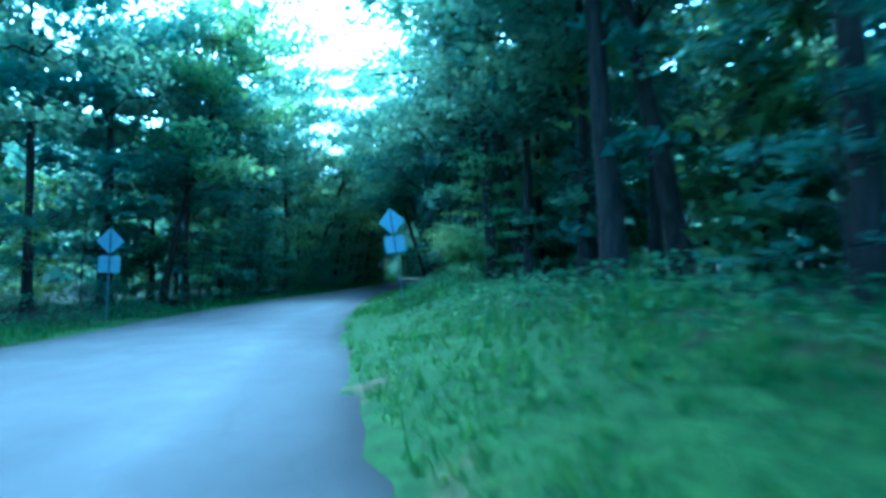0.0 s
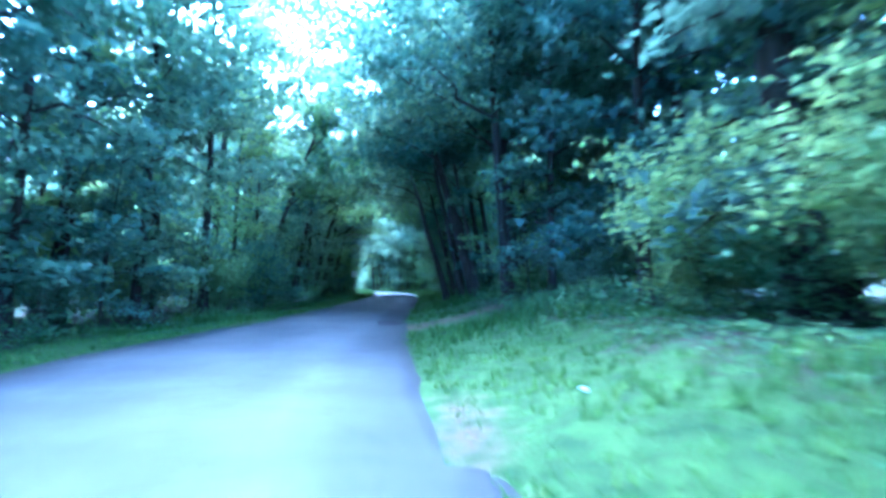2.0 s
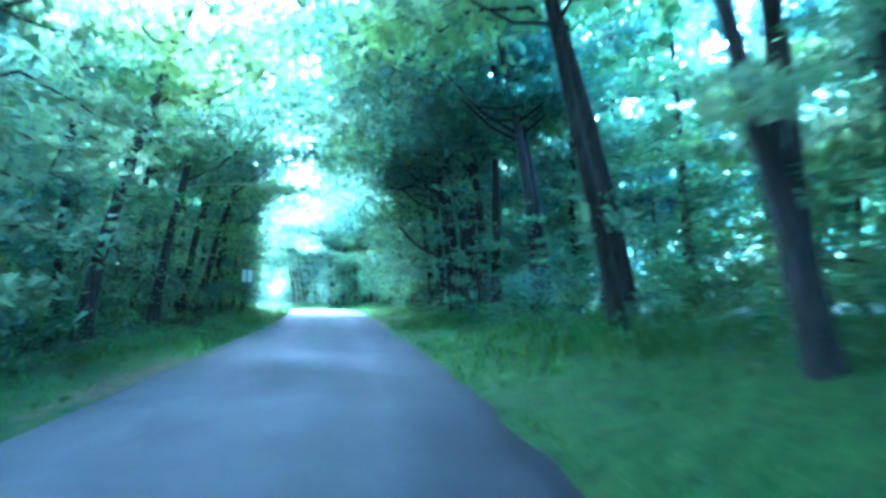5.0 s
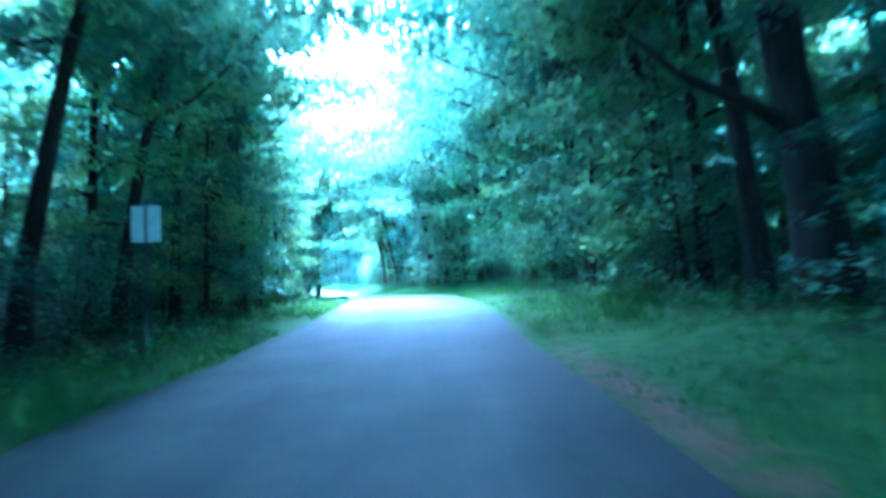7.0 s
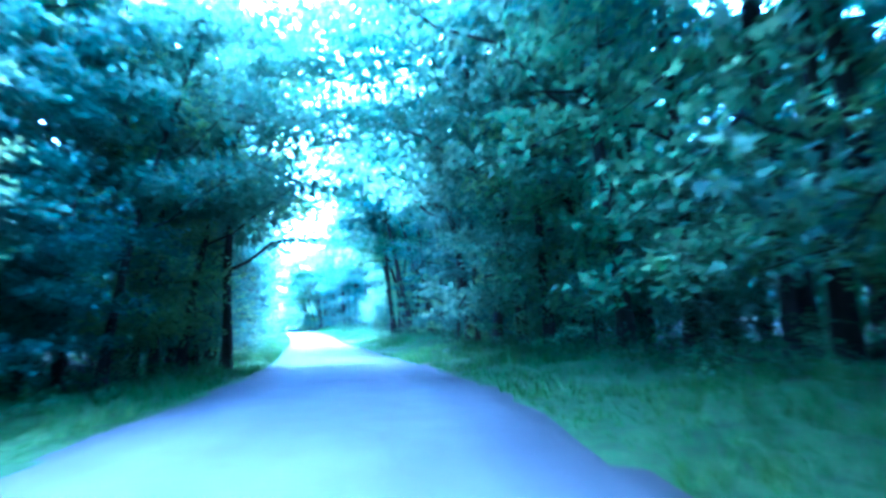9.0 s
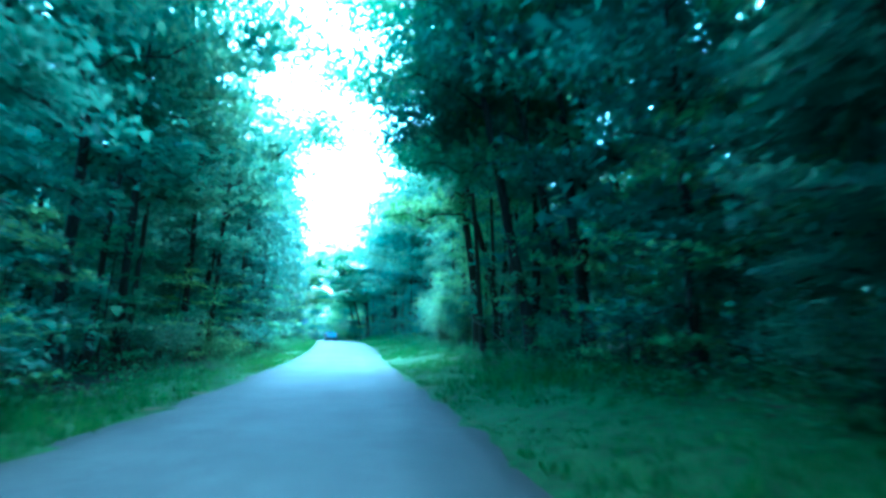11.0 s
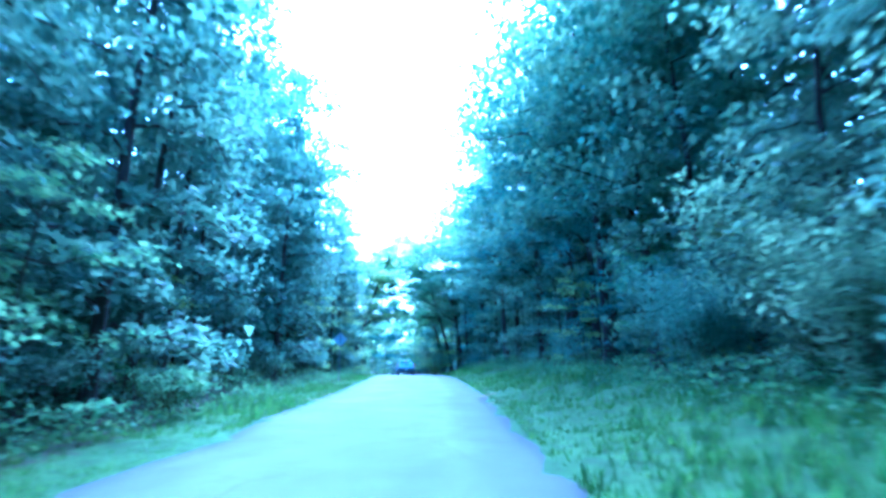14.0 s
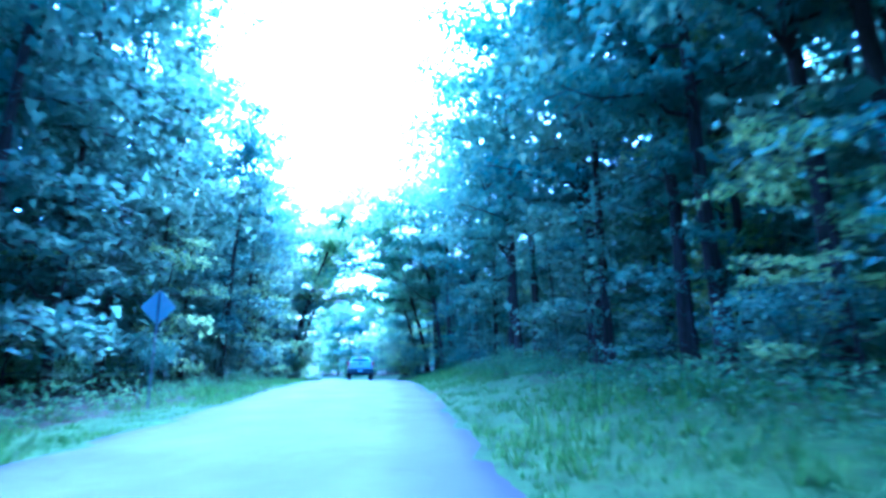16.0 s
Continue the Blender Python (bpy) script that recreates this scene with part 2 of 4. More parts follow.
def soil_material():
    m, nt, bsdf = material("verge_and_forest_floor")
    zone = nt.nodes.new("ShaderNodeAttribute")
    zone.attribute_name = "zone"
    fine, mid, big = grain(nt, 26, 6, 0.7), grain(nt, 3.2, 5, 0.6), grain(nt, 0.35, 4, 0.55)
    grass = ramp(nt, fine, [(0.3, (0.025, 0.043, 0.01)), (0.6, (0.045, 0.074, 0.017)), (0.8, (0.08, 0.1, 0.033))])
    grass = mixed(nt, 1.0, grass, ramp(nt, mid, [(0.3, (0.5, 0.56, 0.5)), (0.7, (1.4, 1.32, 1.15))]), "MULTIPLY")
    litter = ramp(nt, fine, [(0.3, (0.015, 0.014, 0.01)), (0.55, (0.04, 0.034, 0.02)), (0.8, (0.085, 0.068, 0.04))])
    litter = mixed(nt, ramp(nt, mid, [(0.48, (0, 0, 0)), (0.62, (0.8, 0.8, 0.8))]), litter, (0.022, 0.05, 0.018))
    dirt = ramp(nt, fine, [(0.3, (0.05, 0.034, 0.022)), (0.7, (0.12, 0.085, 0.056))])
    edge = nt.nodes.new("ShaderNodeMath")
    edge.operation = "MULTIPLY_ADD"
    nt.links.new(mid, edge.inputs[0])
    edge.inputs[1].default_value = 0.7
    nt.links.new(zone.outputs["Fac"], edge.inputs[2])
    col = mixed(nt, ramp(nt, edge.outputs[0], [(0.72, (0, 0, 0)), (0.95, (1, 1, 1))]), litter, grass)
    bare = nt.nodes.new("ShaderNodeAttribute")
    bare.attribute_name = "bare"
    b2 = nt.nodes.new("ShaderNodeMath")
    b2.operation = "MULTIPLY_ADD"
    nt.links.new(mid, b2.inputs[0])
    b2.inputs[1].default_value = 0.8
    nt.links.new(bare.outputs["Fac"], b2.inputs[2])
    col = mixed(nt, ramp(nt, b2.outputs[0], [(0.72, (0, 0, 0)), (0.95, (1, 1, 1))]), col, dirt)
    col = mixed(nt, 1.0, col, ramp(nt, big, [(0.3, (0.75, 0.78, 0.75)), (0.7, (1.2, 1.18, 1.1))]), "MULTIPLY")
    nt.links.new(col, bsdf.inputs["Base Color"])
    bsdf.inputs["Roughness"].default_value = 0.95
    bsdf.inputs["Specular IOR Level"].default_value = 0.1
    relief(nt, bsdf, fine, 1.0, 0.05)
    return m


SOIL = soil_material()


def plain(name, colour, rough=0.5, metal=0.0, vary=0.12, scale=6.0, coat=0.0, shine=0.5):
    m, nt, bsdf = material(name)
    lo, hi = tuple(c * (1 - vary) for c in colour), tuple(min(1, c * (1 + vary)) for c in colour)
    nt.links.new(ramp(nt, grain(nt, scale, 6), [(0.3, lo), (0.7, hi)]), bsdf.inputs["Base Color"])
    bsdf.inputs["Metallic"].default_value = metal
    bsdf.inputs["Coat Weight"].default_value = coat
    bsdf.inputs["Specular IOR Level"].default_value = shine
    r = ramp(nt, grain(nt, scale * 3, 4), [(0.3, (rough * 0.8,) * 3), (0.7, (min(1, rough * 1.2),) * 3)])
    nt.links.new(r, bsdf.inputs["Roughness"])
    return m


ALUMINIUM = plain("sign_back_aluminium", (0.3, 0.31, 0.32), 0.5, 0.25, 0.1)
# paler than the other sign backs: reflected sky is put into the colour
SKYLIT_SIGN = plain("skylit_sign_back", (0.72, 0.72, 0.71), 0.5, 0.1, 0.12)
GALVANISED = plain("galvanised_steel", (0.34, 0.35, 0.36), 0.5, 0.7, 0.15, 9)
OLD_STEEL = plain("weathered_steel_post", (0.13, 0.135, 0.135), 0.7, 0.3, 0.25, 12)
PAINT = plain("silver_paint", (0.80, 0.795, 0.78), 0.35, 0.1, 0.04, 2, 0.6)
DARK_STEEL = plain("dull_dark_steel", (0.1, 0.102, 0.105), 0.55, 0.4, 0.15, 7)
CHROME = plain("chrome", (0.75, 0.75, 0.75), 0.15, 1.0, 0.05)
RUBBER = plain("rubber", (0.02, 0.02, 0.02), 0.85)
BLACK = plain("black_plastic", (0.025, 0.025, 0.027), 0.6)
RED_LENS = plain("red_lens", (0.35, 0.015, 0.012), 0.2, 0.0, 0.1, 8, 0.8)
WHITE_LENS = plain("white_lens", (0.7, 0.7, 0.68), 0.2, 0.0, 0.1, 8, 0.8)
PLATE = plain("plate_white", (0.7, 0.7, 0.7), 0.4)
DARK_PATCH = plain("dark_patch", (0.011, 0.011, 0.012), 0.9, 0.0, 0.25, 14, 0.0, 0.08)
GLASS, gt, gb = material("tinted_glass")
gb.inputs["Base Color"].default_value = (0.03, 0.04, 0.045, 1)
gb.inputs["Roughness"].default_value = 0.12
gb.inputs["Specular IOR Level"].default_value = 0.3


# ---------------------------------------------------------------- mesh makers
def mesh_of(name, verts, faces, mat, smooth_faces=False):
    me = bpy.data.meshes.new(name)
    verts, faces = np.asarray(verts, np.float32), np.asarray(faces, np.int32)
    n = faces.shape[1]
    me.vertices.add(len(verts))
    me.vertices.foreach_set("co", verts.ravel())
    me.loops.add(faces.size)
    me.loops.foreach_set("vertex_index", faces.ravel())
    me.polygons.add(len(faces))
    me.polygons.foreach_set("loop_start", np.arange(0, faces.size, n, dtype=np.int32))
    me.polygons.foreach_set("loop_total", np.full(len(faces), n, np.int32))
    if smooth_faces:
        me.polygons.foreach_set("use_smooth", np.ones(len(faces), bool))
    me.materials.append(mat)
    me.update(calc_edges=True)
    return me


def piece(name, me, parent, label=""):
    ob = new(name, me)
    ob.parent = parent
    return tagged(ob, label)


def part(name, bm, mat, parent, label="", bevel=0.0):
    if bevel:
        bmesh.ops.bevel(bm, geom=list(bm.edges), offset=bevel, segments=2, affect="EDGES", clamp_overlap=True)
    me = bpy.data.meshes.new(name)
    bm.to_mesh(me)
    bm.free()
    me.materials.append(mat)
    return piece(name, me, parent, label)


def thing(name, m, label, category, group=""):
    ob = new(name)
    ob.matrix_basis = m
    ob.empty_display_size = 0.3
    return tagged(ob, label, category, group)


def tube(points, radii, sides=7):
    """A tapered tube along points: vertices and quads."""
    p, r = np.asarray(points, float), np.asarray(radii, float)
    d = np.gradient(p, axis=0)
    d /= np.linalg.norm(d, axis=1)[:, None] + 1e-9
    ref = np.where(abs(d[:, 2:3]) > 0.9, np.array([[1.0, 0, 0]]), np.array([[0, 0, 1.0]]))
    a = np.cross(d, ref)
    a /= np.linalg.norm(a, axis=1)[:, None]
    b = np.cross(d, a)
    if abs(d[0, 2]) > 0.7:
        a = np.repeat([[1.0, 0, 0]], len(p), 0) - d * d[:, :1]
        a /= np.linalg.norm(a, axis=1)[:, None]
        b = np.cross(d, a)
    ang = np.arange(sides) * 2 * np.pi / sides
    v = p[:, None] + r[:, None, None] * (np.cos(ang)[None, :, None] * a[:, None] + np.sin(ang)[None, :, None] * b[:, None])
    k = np.arange(len(p) - 1)[:, None] * sides
    j = np.arange(sides)[None]
    f = np.stack([k + j, k + (j + 1) % sides, k + sides + (j + 1) % sides, k + sides + j], -1).reshape(-1, 4)
    return v.reshape(-1, 3), f


def merge(parts):
    vs, fs, n = [], [], 0
    for v, f in parts:
        vs.append(v)
        fs.append(f + n)
        n += len(v)
    return np.concatenate(vs), np.concatenate(fs)


def leaf_cards(rng, centres, size, flat=0.5, slim=0.55, simple=False):
    """Folded pointed leaves, four corners each, lying near level."""
    n = len(centres)
    yaw, roll = rng.uniform(0, 2 * np.pi, n), rng.normal(0, flat, n)
    droop = rng.normal(-0.25, flat, n)
    ax = np.stack([np.cos(yaw) * np.cos(droop), np.sin(yaw) * np.cos(droop), np.sin(droop)], 1)
    side = np.stack([-np.sin(yaw), np.cos(yaw), np.zeros(n)], 1)
    up = np.cross(ax, side)
    side = side * np.cos(roll)[:, None] + up * np.sin(roll)[:, None]
    up = np.cross(ax, side)
    length = size * rng.uniform(0.6, 1.35, n)[:, None]
    wide = length * slim * rng.uniform(0.75, 1.2, n)[:, None]
    c = np.asarray(centres)
    base, tip = c - ax * length * 0.5, c + ax * length * 0.5
    back = 0.4 if simple else 0.08
    l = c - ax * length * back + side * wide * 0.5 + up * wide * 0.22
    r = c - ax * length * back - side * wide * 0.5 + up * wide * 0.22
    if simple:
        return np.stack([l, r, tip], 1).reshape(-1, 3), np.arange(3 * n).reshape(-1, 3)
    v = np.stack([base, r, tip, l], 1).reshape(-1, 3)
    k = np.arange(n)[:, None] * 4
    f = np.concatenate([k + [[0, 1, 2]], k + [[0, 2, 3]]], 1).reshape(-1, 3)
    return v, f


# ---------------------------------------------------------------- ground and road
def ground():
    xs = np.concatenate([[-1800, -900, -450, -250, -170, -130], np.arange(-108, 42, 1.0), [60, 90, 140, 220, 420, 900, 1800]])
    ys = np.concatenate([[-1800, -900, -400, -200, -100, -60], np.arange(-40, 285, 1.0), [300, 320, 350, 400, 500, 900, 1800]])
    gx, gy = np.meshgrid(xs, ys)
    s, u = along(gx, gy)
    s = np.clip(s, LINE_S[0], LINE_S[-1])
    near = np.clip(1 - (np.abs(u) - 130) / 300, 0, 1)
    gz = np.interp(s, LINE_S, LINE_Z) + lift(s, np.clip(u, -130, 130), gx, gy) * near
    v = np.stack([gx, gy, gz], -1).reshape(-1, 3)
    w = len(xs)
    k = (np.arange(len(ys) - 1)[:, None] * w + np.arange(w - 1)[None]).reshape(-1, 1)
    me = mesh_of("ground", v, k + [[0, 1, w + 1, w]], SOIL, True)
    off = np.maximum(u - right_edge(s), left_edge(s) - u)
    wide = np.where(u > 0, np.where(s < 30, 2.9, 4.2) + 1.2 * np.sin(s * 0.11), 2.4 + 0.9 * np.sin(s * 0.17 + 1))
    zone = np.clip(1.15 - np.clip(off, 0, 99) / wide * 0.75, 0, 1)
    bare = np.clip(1 - np.abs(off - 0.1) / 0.5, 0, 1) * (0.35 + 0.25 * np.sin(s * 0.31))
    bare = np.maximum(bare, np.exp(-((s - 40.4 - 0.1 * off) / 2.5) ** 2 - (np.clip(off - 4.5, 0, 99) / 1.5) ** 2) * (u > 0) * 0.55)
    for name, val in (("zone", zone), ("bare", bare)):
        at = me.attributes.new(name, "FLOAT", "POINT")
        at.data.foreach_set("value", val.reshape(-1).astype(np.float32))
    tagged(new("ground", me), "grassy verge and leaf-littered forest floor", "ground", kind="structure")


ground()


def road():
    ss = np.arange(-58, 440, 0.8)
    mid = np.linspace(0, 1, 15)
    rng = np.random.default_rng(4)
    ragl = 0.16 * np.sin(ss * 0.7) * np.sin(ss * 0.23 + 1) + rng.normal(0, 0.05, len(ss))
    ragr = 0.16 * np.sin(ss * 0.61 + 2) * np.sin(ss * 0.19) + rng.normal(0, 0.05, len(ss))
    lo, hi = left_edge(ss) + ragl, right_edge(ss) + ragr
    u = lo[:, None] + (hi - lo)[:, None] * mid[None]
    z = 0.05 * (1 - (2 * mid - 1) ** 2)[None] + np.interp(ss, LINE_S, LINE_Z)[:, None] + 0.0 * u
    u = np.concatenate([lo[:, None] - 0.06, u, hi[:, None] + 0.06], 1)
    z = np.concatenate([z[:, :1] - 0.12, z, z[:, -1:] - 0.12], 1)
    x, y = plan(np.repeat(ss[:, None], u.shape[1], 1), u)
    v = np.stack([x, y, z], -1).reshape(-1, 3)
    w = u.shape[1]
    k = (np.arange(len(ss) - 1)[:, None] * w + np.arange(w - 1)[None]).reshape(-1, 1)
    me = mesh_of("road", v, k + [[0, 1, w + 1, w]], ASPHALT, True)
    at = me.attributes.new("across", "FLOAT", "POINT")
    at.data.foreach_set("value", np.tile(np.concatenate([[0], mid, [1]]), len(ss)).astype(np.float32))
    tagged(new("road", me), "narrow unmarked worn grey asphalt road", "road", kind="structure")


road()


# ---------------------------------------------------------------- trees
def grow(seed, height, radius, crown_from, crown_r, leaves, leaf_size, lean=0.0, limbs=12, toward=0.4, sag=0.15, curve=1.4, top=1.0, layer=0.42, twigs=4, inner=900, simple=False, sprouts=0):
    """Trunk, limb and leaf geometry of a tree at the origin that leans towards +x."""
    rng = np.random.default_rng(seed)
    f = np.linspace(0, 1, 12)
    bend = lean * height * f ** curve
    wob = np.cumsum(rng.normal(0, 0.012 * height / 3, (12, 2)), 0) * 0.5
    wob -= wob[0]
    axis = np.stack([bend + wob[:, 0], wob[:, 1], -0.35 + f * (height * 0.93 + 0.35)], 1)
    rad = radius * (1.0 - 0.88 * f ** 1.1)
    rad[0], rad[1] = radius * 1.55, radius * 1.08
    v, q = tube(axis, rad, 10)
    trunk = [(v + np.repeat(rad, 10)[:, None] * np.clip(rng.normal(0, 0.05, v.shape), -0.1, 0.1), q)]
    boughs, clumps = [], []
    for i in range(limbs):
        g = crown_from + (0.97 - crown_from) * (i + rng.uniform(0, 0.8)) / limbs
        start = np.array([np.interp(g, f, axis[:, k]) for k in range(3)])
        az = i * 2.4 + rng.uniform(-0.5, 0.5)
        prof = np.sin(np.pi * np.clip(0.16 + 0.84 * (g - crown_from) / (1 - crown_from), 0, 1) * 0.86 + 0.15)
        out = crown_r * (0.35 + 0.75 * prof) * (1 + toward * np.cos(az)) * rng.uniform(0.75, 1.15)
        rise = out * rng.uniform(0.15, 0.65) * top
        q = np.linspace(0, 1, 6)
        line = start + np.stack([np.cos(az) * out * q, np.sin(az) * out * q, rise * q ** 0.8 - sag * out * q ** 3], 1)
        line[1:] += rng.normal(0, 0.05 * out, (5, 3))
        r0 = max(0.02, np.interp(g, f, rad) * 0.5)
        boughs.append(tube(line, r0 * (1 - 0.88 * q), 4))
        for j in (2, 3, 4, 5):
            clumps.append((line[j], 0.16 * crown_r * (0.6 + 0.4 * j / 5)))
        for j in range(twigs):
            a = line[rng.integers(2, 5)]
            az2 = az + rng.choice([-1, 1]) * rng.uniform(0.5, 1.2)
            l2 = out * rng.uniform(0.25, 0.5)
            h = np.array([0, 0.55, 1.0])
            tw = a + np.stack([np.cos(az2) * l2 * h, np.sin(az2) * l2 * h, l2 * 0.25 * h - 0.12 * l2 * h ** 2], 1)
            boughs.append(tube(tw, r0 * 0.3 * (1 - 0.85 * h), 3))
            clumps.append((tw[1], 0.12 * crown_r))
            clumps.append((tw[2], 0.14 * crown_r))
    for i in range(sprouts):
        g = rng.uniform(0.07, crown_from)
        az, out = rng.uniform(0, 6.28), rng.uniform(0.5, 1.5)
        q = np.linspace(0, 1, 4)
        line = np.array([np.interp(g, f, axis[:, k]) for k in range(3)]) + np.stack([np.cos(az) * out * q, np.sin(az) * out * q, out * (0.5 * q - 0.35 * q ** 2)], 1)
        boughs.append(tube(line, 0.018 * (1 - 0.7 * q), 3))
        clumps += [(line[2], 0.2), (line[3], 0.25)]
    clumps.append((axis[-1], 0.2 * crown_r))
    c = np.array([k[0] for k in clumps])
    spread = np.array([k[1] for k in clumps])
    pick = rng.integers(0, len(c), leaves)
    pos = c[pick] + np.clip(rng.normal(0, 1, (leaves, 3)), -1.9, 1.9) * spread[pick][:, None] * [1.15, 1.15, layer]
    pos[:, 2] = np.maximum(pos[:, 2], 0.25)
    # larger leaf cards added inside the crown near the trunk to block sky
    n = inner
    deep = c[rng.integers(0, len(c), n)]
    stem = np.stack([np.interp(deep[:, 2], axis[:, 2], axis[:, k]) for k in (0, 1)] + [deep[:, 2]], 1)
    deep = stem + (deep - stem) * rng.uniform(0.1, 0.5, (n, 1)) + rng.normal(0, 0.2, (n, 3))
    deep[:, 2] = np.maximum(deep[:, 2], 0.4)
    crown = merge([leaf_cards(rng, pos, leaf_size, 0.36, 0.7 if simple else 0.55, simple), leaf_cards(rng, deep, 1.3 * leaf_size, 0.8, 0.8, simple)])
    return merge(trunk), merge(boughs), crown


def tree_kind(name, label, group, bark, leaf, m, **k):
    """One tree with its trunk, limbs and crown, standing at the pose m."""
    t, b, l = grow(**k)
    ob = thing(name, m, label, "tree", group)
    piece("trunk", mesh_of("trunk", *merge([t, b]), bark, True), ob)
    piece("crown", mesh_of("crown", *l, leaf), ob)
    return ob


def bush_kind(name, label, group, leaf, m, seed, height, width, leaves, leaf_size, stems=9):
    rng = np.random.default_rng(seed)
    tubes, cl = [], []
    for i in range(stems):
        az, out = i * 2.4 + rng.uniform(-0.4, 0.4), width * rng.uniform(0.35, 1.0)
        q = np.linspace(0, 1, 5)
        h = height * rng.uniform(0.55, 1.0)
        line = np.stack([np.cos(az) * out * q ** 1.3, np.sin(az) * out * q ** 1.3, -0.1 + h * np.sin(q * 1.45)], 1)
        tubes.append(tube(line, 0.022 * (1 - 0.8 * q), 4))
        cl += [line[1] * [1, 1, 0.8], line[2], line[3], line[4], line[4]]
        for j in (2, 3, 4):
            az2 = az + rng.uniform(-1.4, 1.4)
            cl.append(line[j] + width * 0.28 * np.array([np.cos(az2), np.sin(az2), rng.uniform(-0.3, 0.25)]))
    c = np.array(cl)
    pos = c[rng.integers(0, len(c), leaves)] + np.clip(rng.normal(0, 1, (leaves, 3)), -1.8, 1.8) * [width * 0.15, width * 0.15, height * 0.065]
    pos[:, 2] = np.abs(pos[:, 2])
    ob = thing(name, m, label, "shrub", group)
    if stems > 12:
        for stem in tubes:
            piece("stem", mesh_of("stem", *stem, BARK, True), ob)
    else:
        piece("branchwork", mesh_of("branchwork", *merge(tubes), BARK, True), ob)
    piece("foliage", mesh_of("foliage", *leaf_cards(rng, pos, leaf_size, 0.45, 0.7, True), leaf), ob)
    return ob


def standing(s, u, turn=0.0, size=1.0, tilt=0.0):
    """Pose on the ground, +x pointing to the road, turned by so many degrees."""
    x, y, z = spot(s, u)
    face = math.degrees(heading(s)) + (180 if u > 0 else 0)
    return pose(x, y, z, 0, 0, face + turn) @ pose(0, 0, 0, 0, tilt, 0) @ Matrix.Diagonal((size, size, size, 1))


class Kind:
    """Builds a thing at its first place and copies it to the others."""

    def __init__(self, make, **k):
        self.make, self.k, self.first, self.count = make, k, None, 0

    def put(self, m):
        self.count += 1
        if self.first is None:
            self.first = self.make(m=Matrix.Identity(4), **self.k)
            self.first.matrix_basis = m
            return self.first
        size = self.first.matrix_basis.to_scale()[0]
        return copy_thing(self.first, m @ Matrix.Scale(1 / size, 4))


tall = [Kind(tree_kind, name="tall_tree", label="tall leafy hardwood tree with a dark straight trunk", group="roadside trees", bark=BARK, leaf=LEAF,
             seed=10 + i, height=19 + i, radius=0.18 + 0.02 * i, crown_from=0.34, crown_r=3.9, leaves=5600, leaf_size=0.3, simple=True, sprouts=2, lean=0.03 * i, limbs=15) for i in range(3)]
arching = [Kind(tree_kind, name="arching_tree", label="dark-barked hardwood tree arching out over the road", group="roadside trees", bark=BARK, leaf=[LEAF, LEAF_FRESH][i],
                seed=30 + i, height=17 + i, radius=0.2, crown_from=0.36, crown_r=4.4, leaves=7000, leaf_size=0.315, simple=True, lean=0.2 + 0.08 * i, limbs=15, toward=0.5) for i in range(2)]
full = [Kind(tree_kind, name="broadleaf_tree", label="broadleaf tree with dense layered foliage down to head height", group="roadside trees", bark=BARK, leaf=[LEAF, LEAF_FRESH, LEAF_DARK][i],
             seed=50 + i, height=15 + 1.5 * i, radius=0.15, crown_from=0.1, crown_r=2.7, leaves=[5900, 7000, 5900][i], leaf_size=[0.25, 0.215, 0.25][i], simple=True, lean=0.04, limbs=24, toward=0.0, sag=0.4, top=0.6, twigs=2) for i in range(3)]
mid = [Kind(tree_kind, name="broadleaf_tree", label="broadleaf tree with dense foliage, second row back from the road", group="forest trees", bark=BARK, leaf=[LEAF, LEAF_FRESH, LEAF_DARK][i],
            seed=60 + i, height=16 + 1.5 * i, radius=0.15, crown_from=0.1, crown_r=3.1, leaves=2700, leaf_size=0.41, lean=0.04, limbs=18, toward=0.3, sag=0.4, top=0.6, twigs=1, inner=620, simple=True) for i in range(3)]
slim = [Kind(tree_kind, name="sapling", label="slender understory sapling with light green leaf sprays", group="understory saplings", bark=BARK, leaf=[LEAF_FRESH, LEAF][i],
             seed=70 + i, height=6.0 + i, radius=0.05, crown_from=0.12, crown_r=1.5, leaves=1950, leaf_size=0.15, simple=True, lean=0.08, limbs=14, toward=0.3, sag=0.3, top=0.6, layer=0.3, twigs=2, inner=60) for i in range(2)]
under = [Kind(tree_kind, name="understory_tree", label="young understory tree with light green leaves behind the trunks", group="understory trees", bark=BARK, leaf=[LEAF_FRESH, LEAF][i],
              seed=80 + i, height=7.0 + 1.5 * i, radius=0.07, crown_from=0.1, crown_r=2.3, leaves=1500, leaf_size=0.33, simple=True, lean=0.05, limbs=12, toward=0.2, sag=0.3, top=0.6, layer=0.4, twigs=1, inner=200) for i in range(2)]
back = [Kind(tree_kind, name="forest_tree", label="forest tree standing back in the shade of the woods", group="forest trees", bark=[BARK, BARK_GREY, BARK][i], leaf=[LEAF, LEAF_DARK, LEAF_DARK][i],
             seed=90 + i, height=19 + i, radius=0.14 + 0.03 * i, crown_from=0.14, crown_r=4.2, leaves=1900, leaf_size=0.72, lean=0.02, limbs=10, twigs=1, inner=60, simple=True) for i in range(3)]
bush = [Kind(bush_kind, name="shrub", label="low leafy shrub at the edge of the woods", group="woodland shrubs", leaf=[LEAF_FRESH, LEAF, LEAF_DARK][i], seed=110 + i, height=1.4 + 0.5 * i, width=1.3 + 0.2 * i,
             leaves=1500, leaf_size=0.125) for i in range(3)]
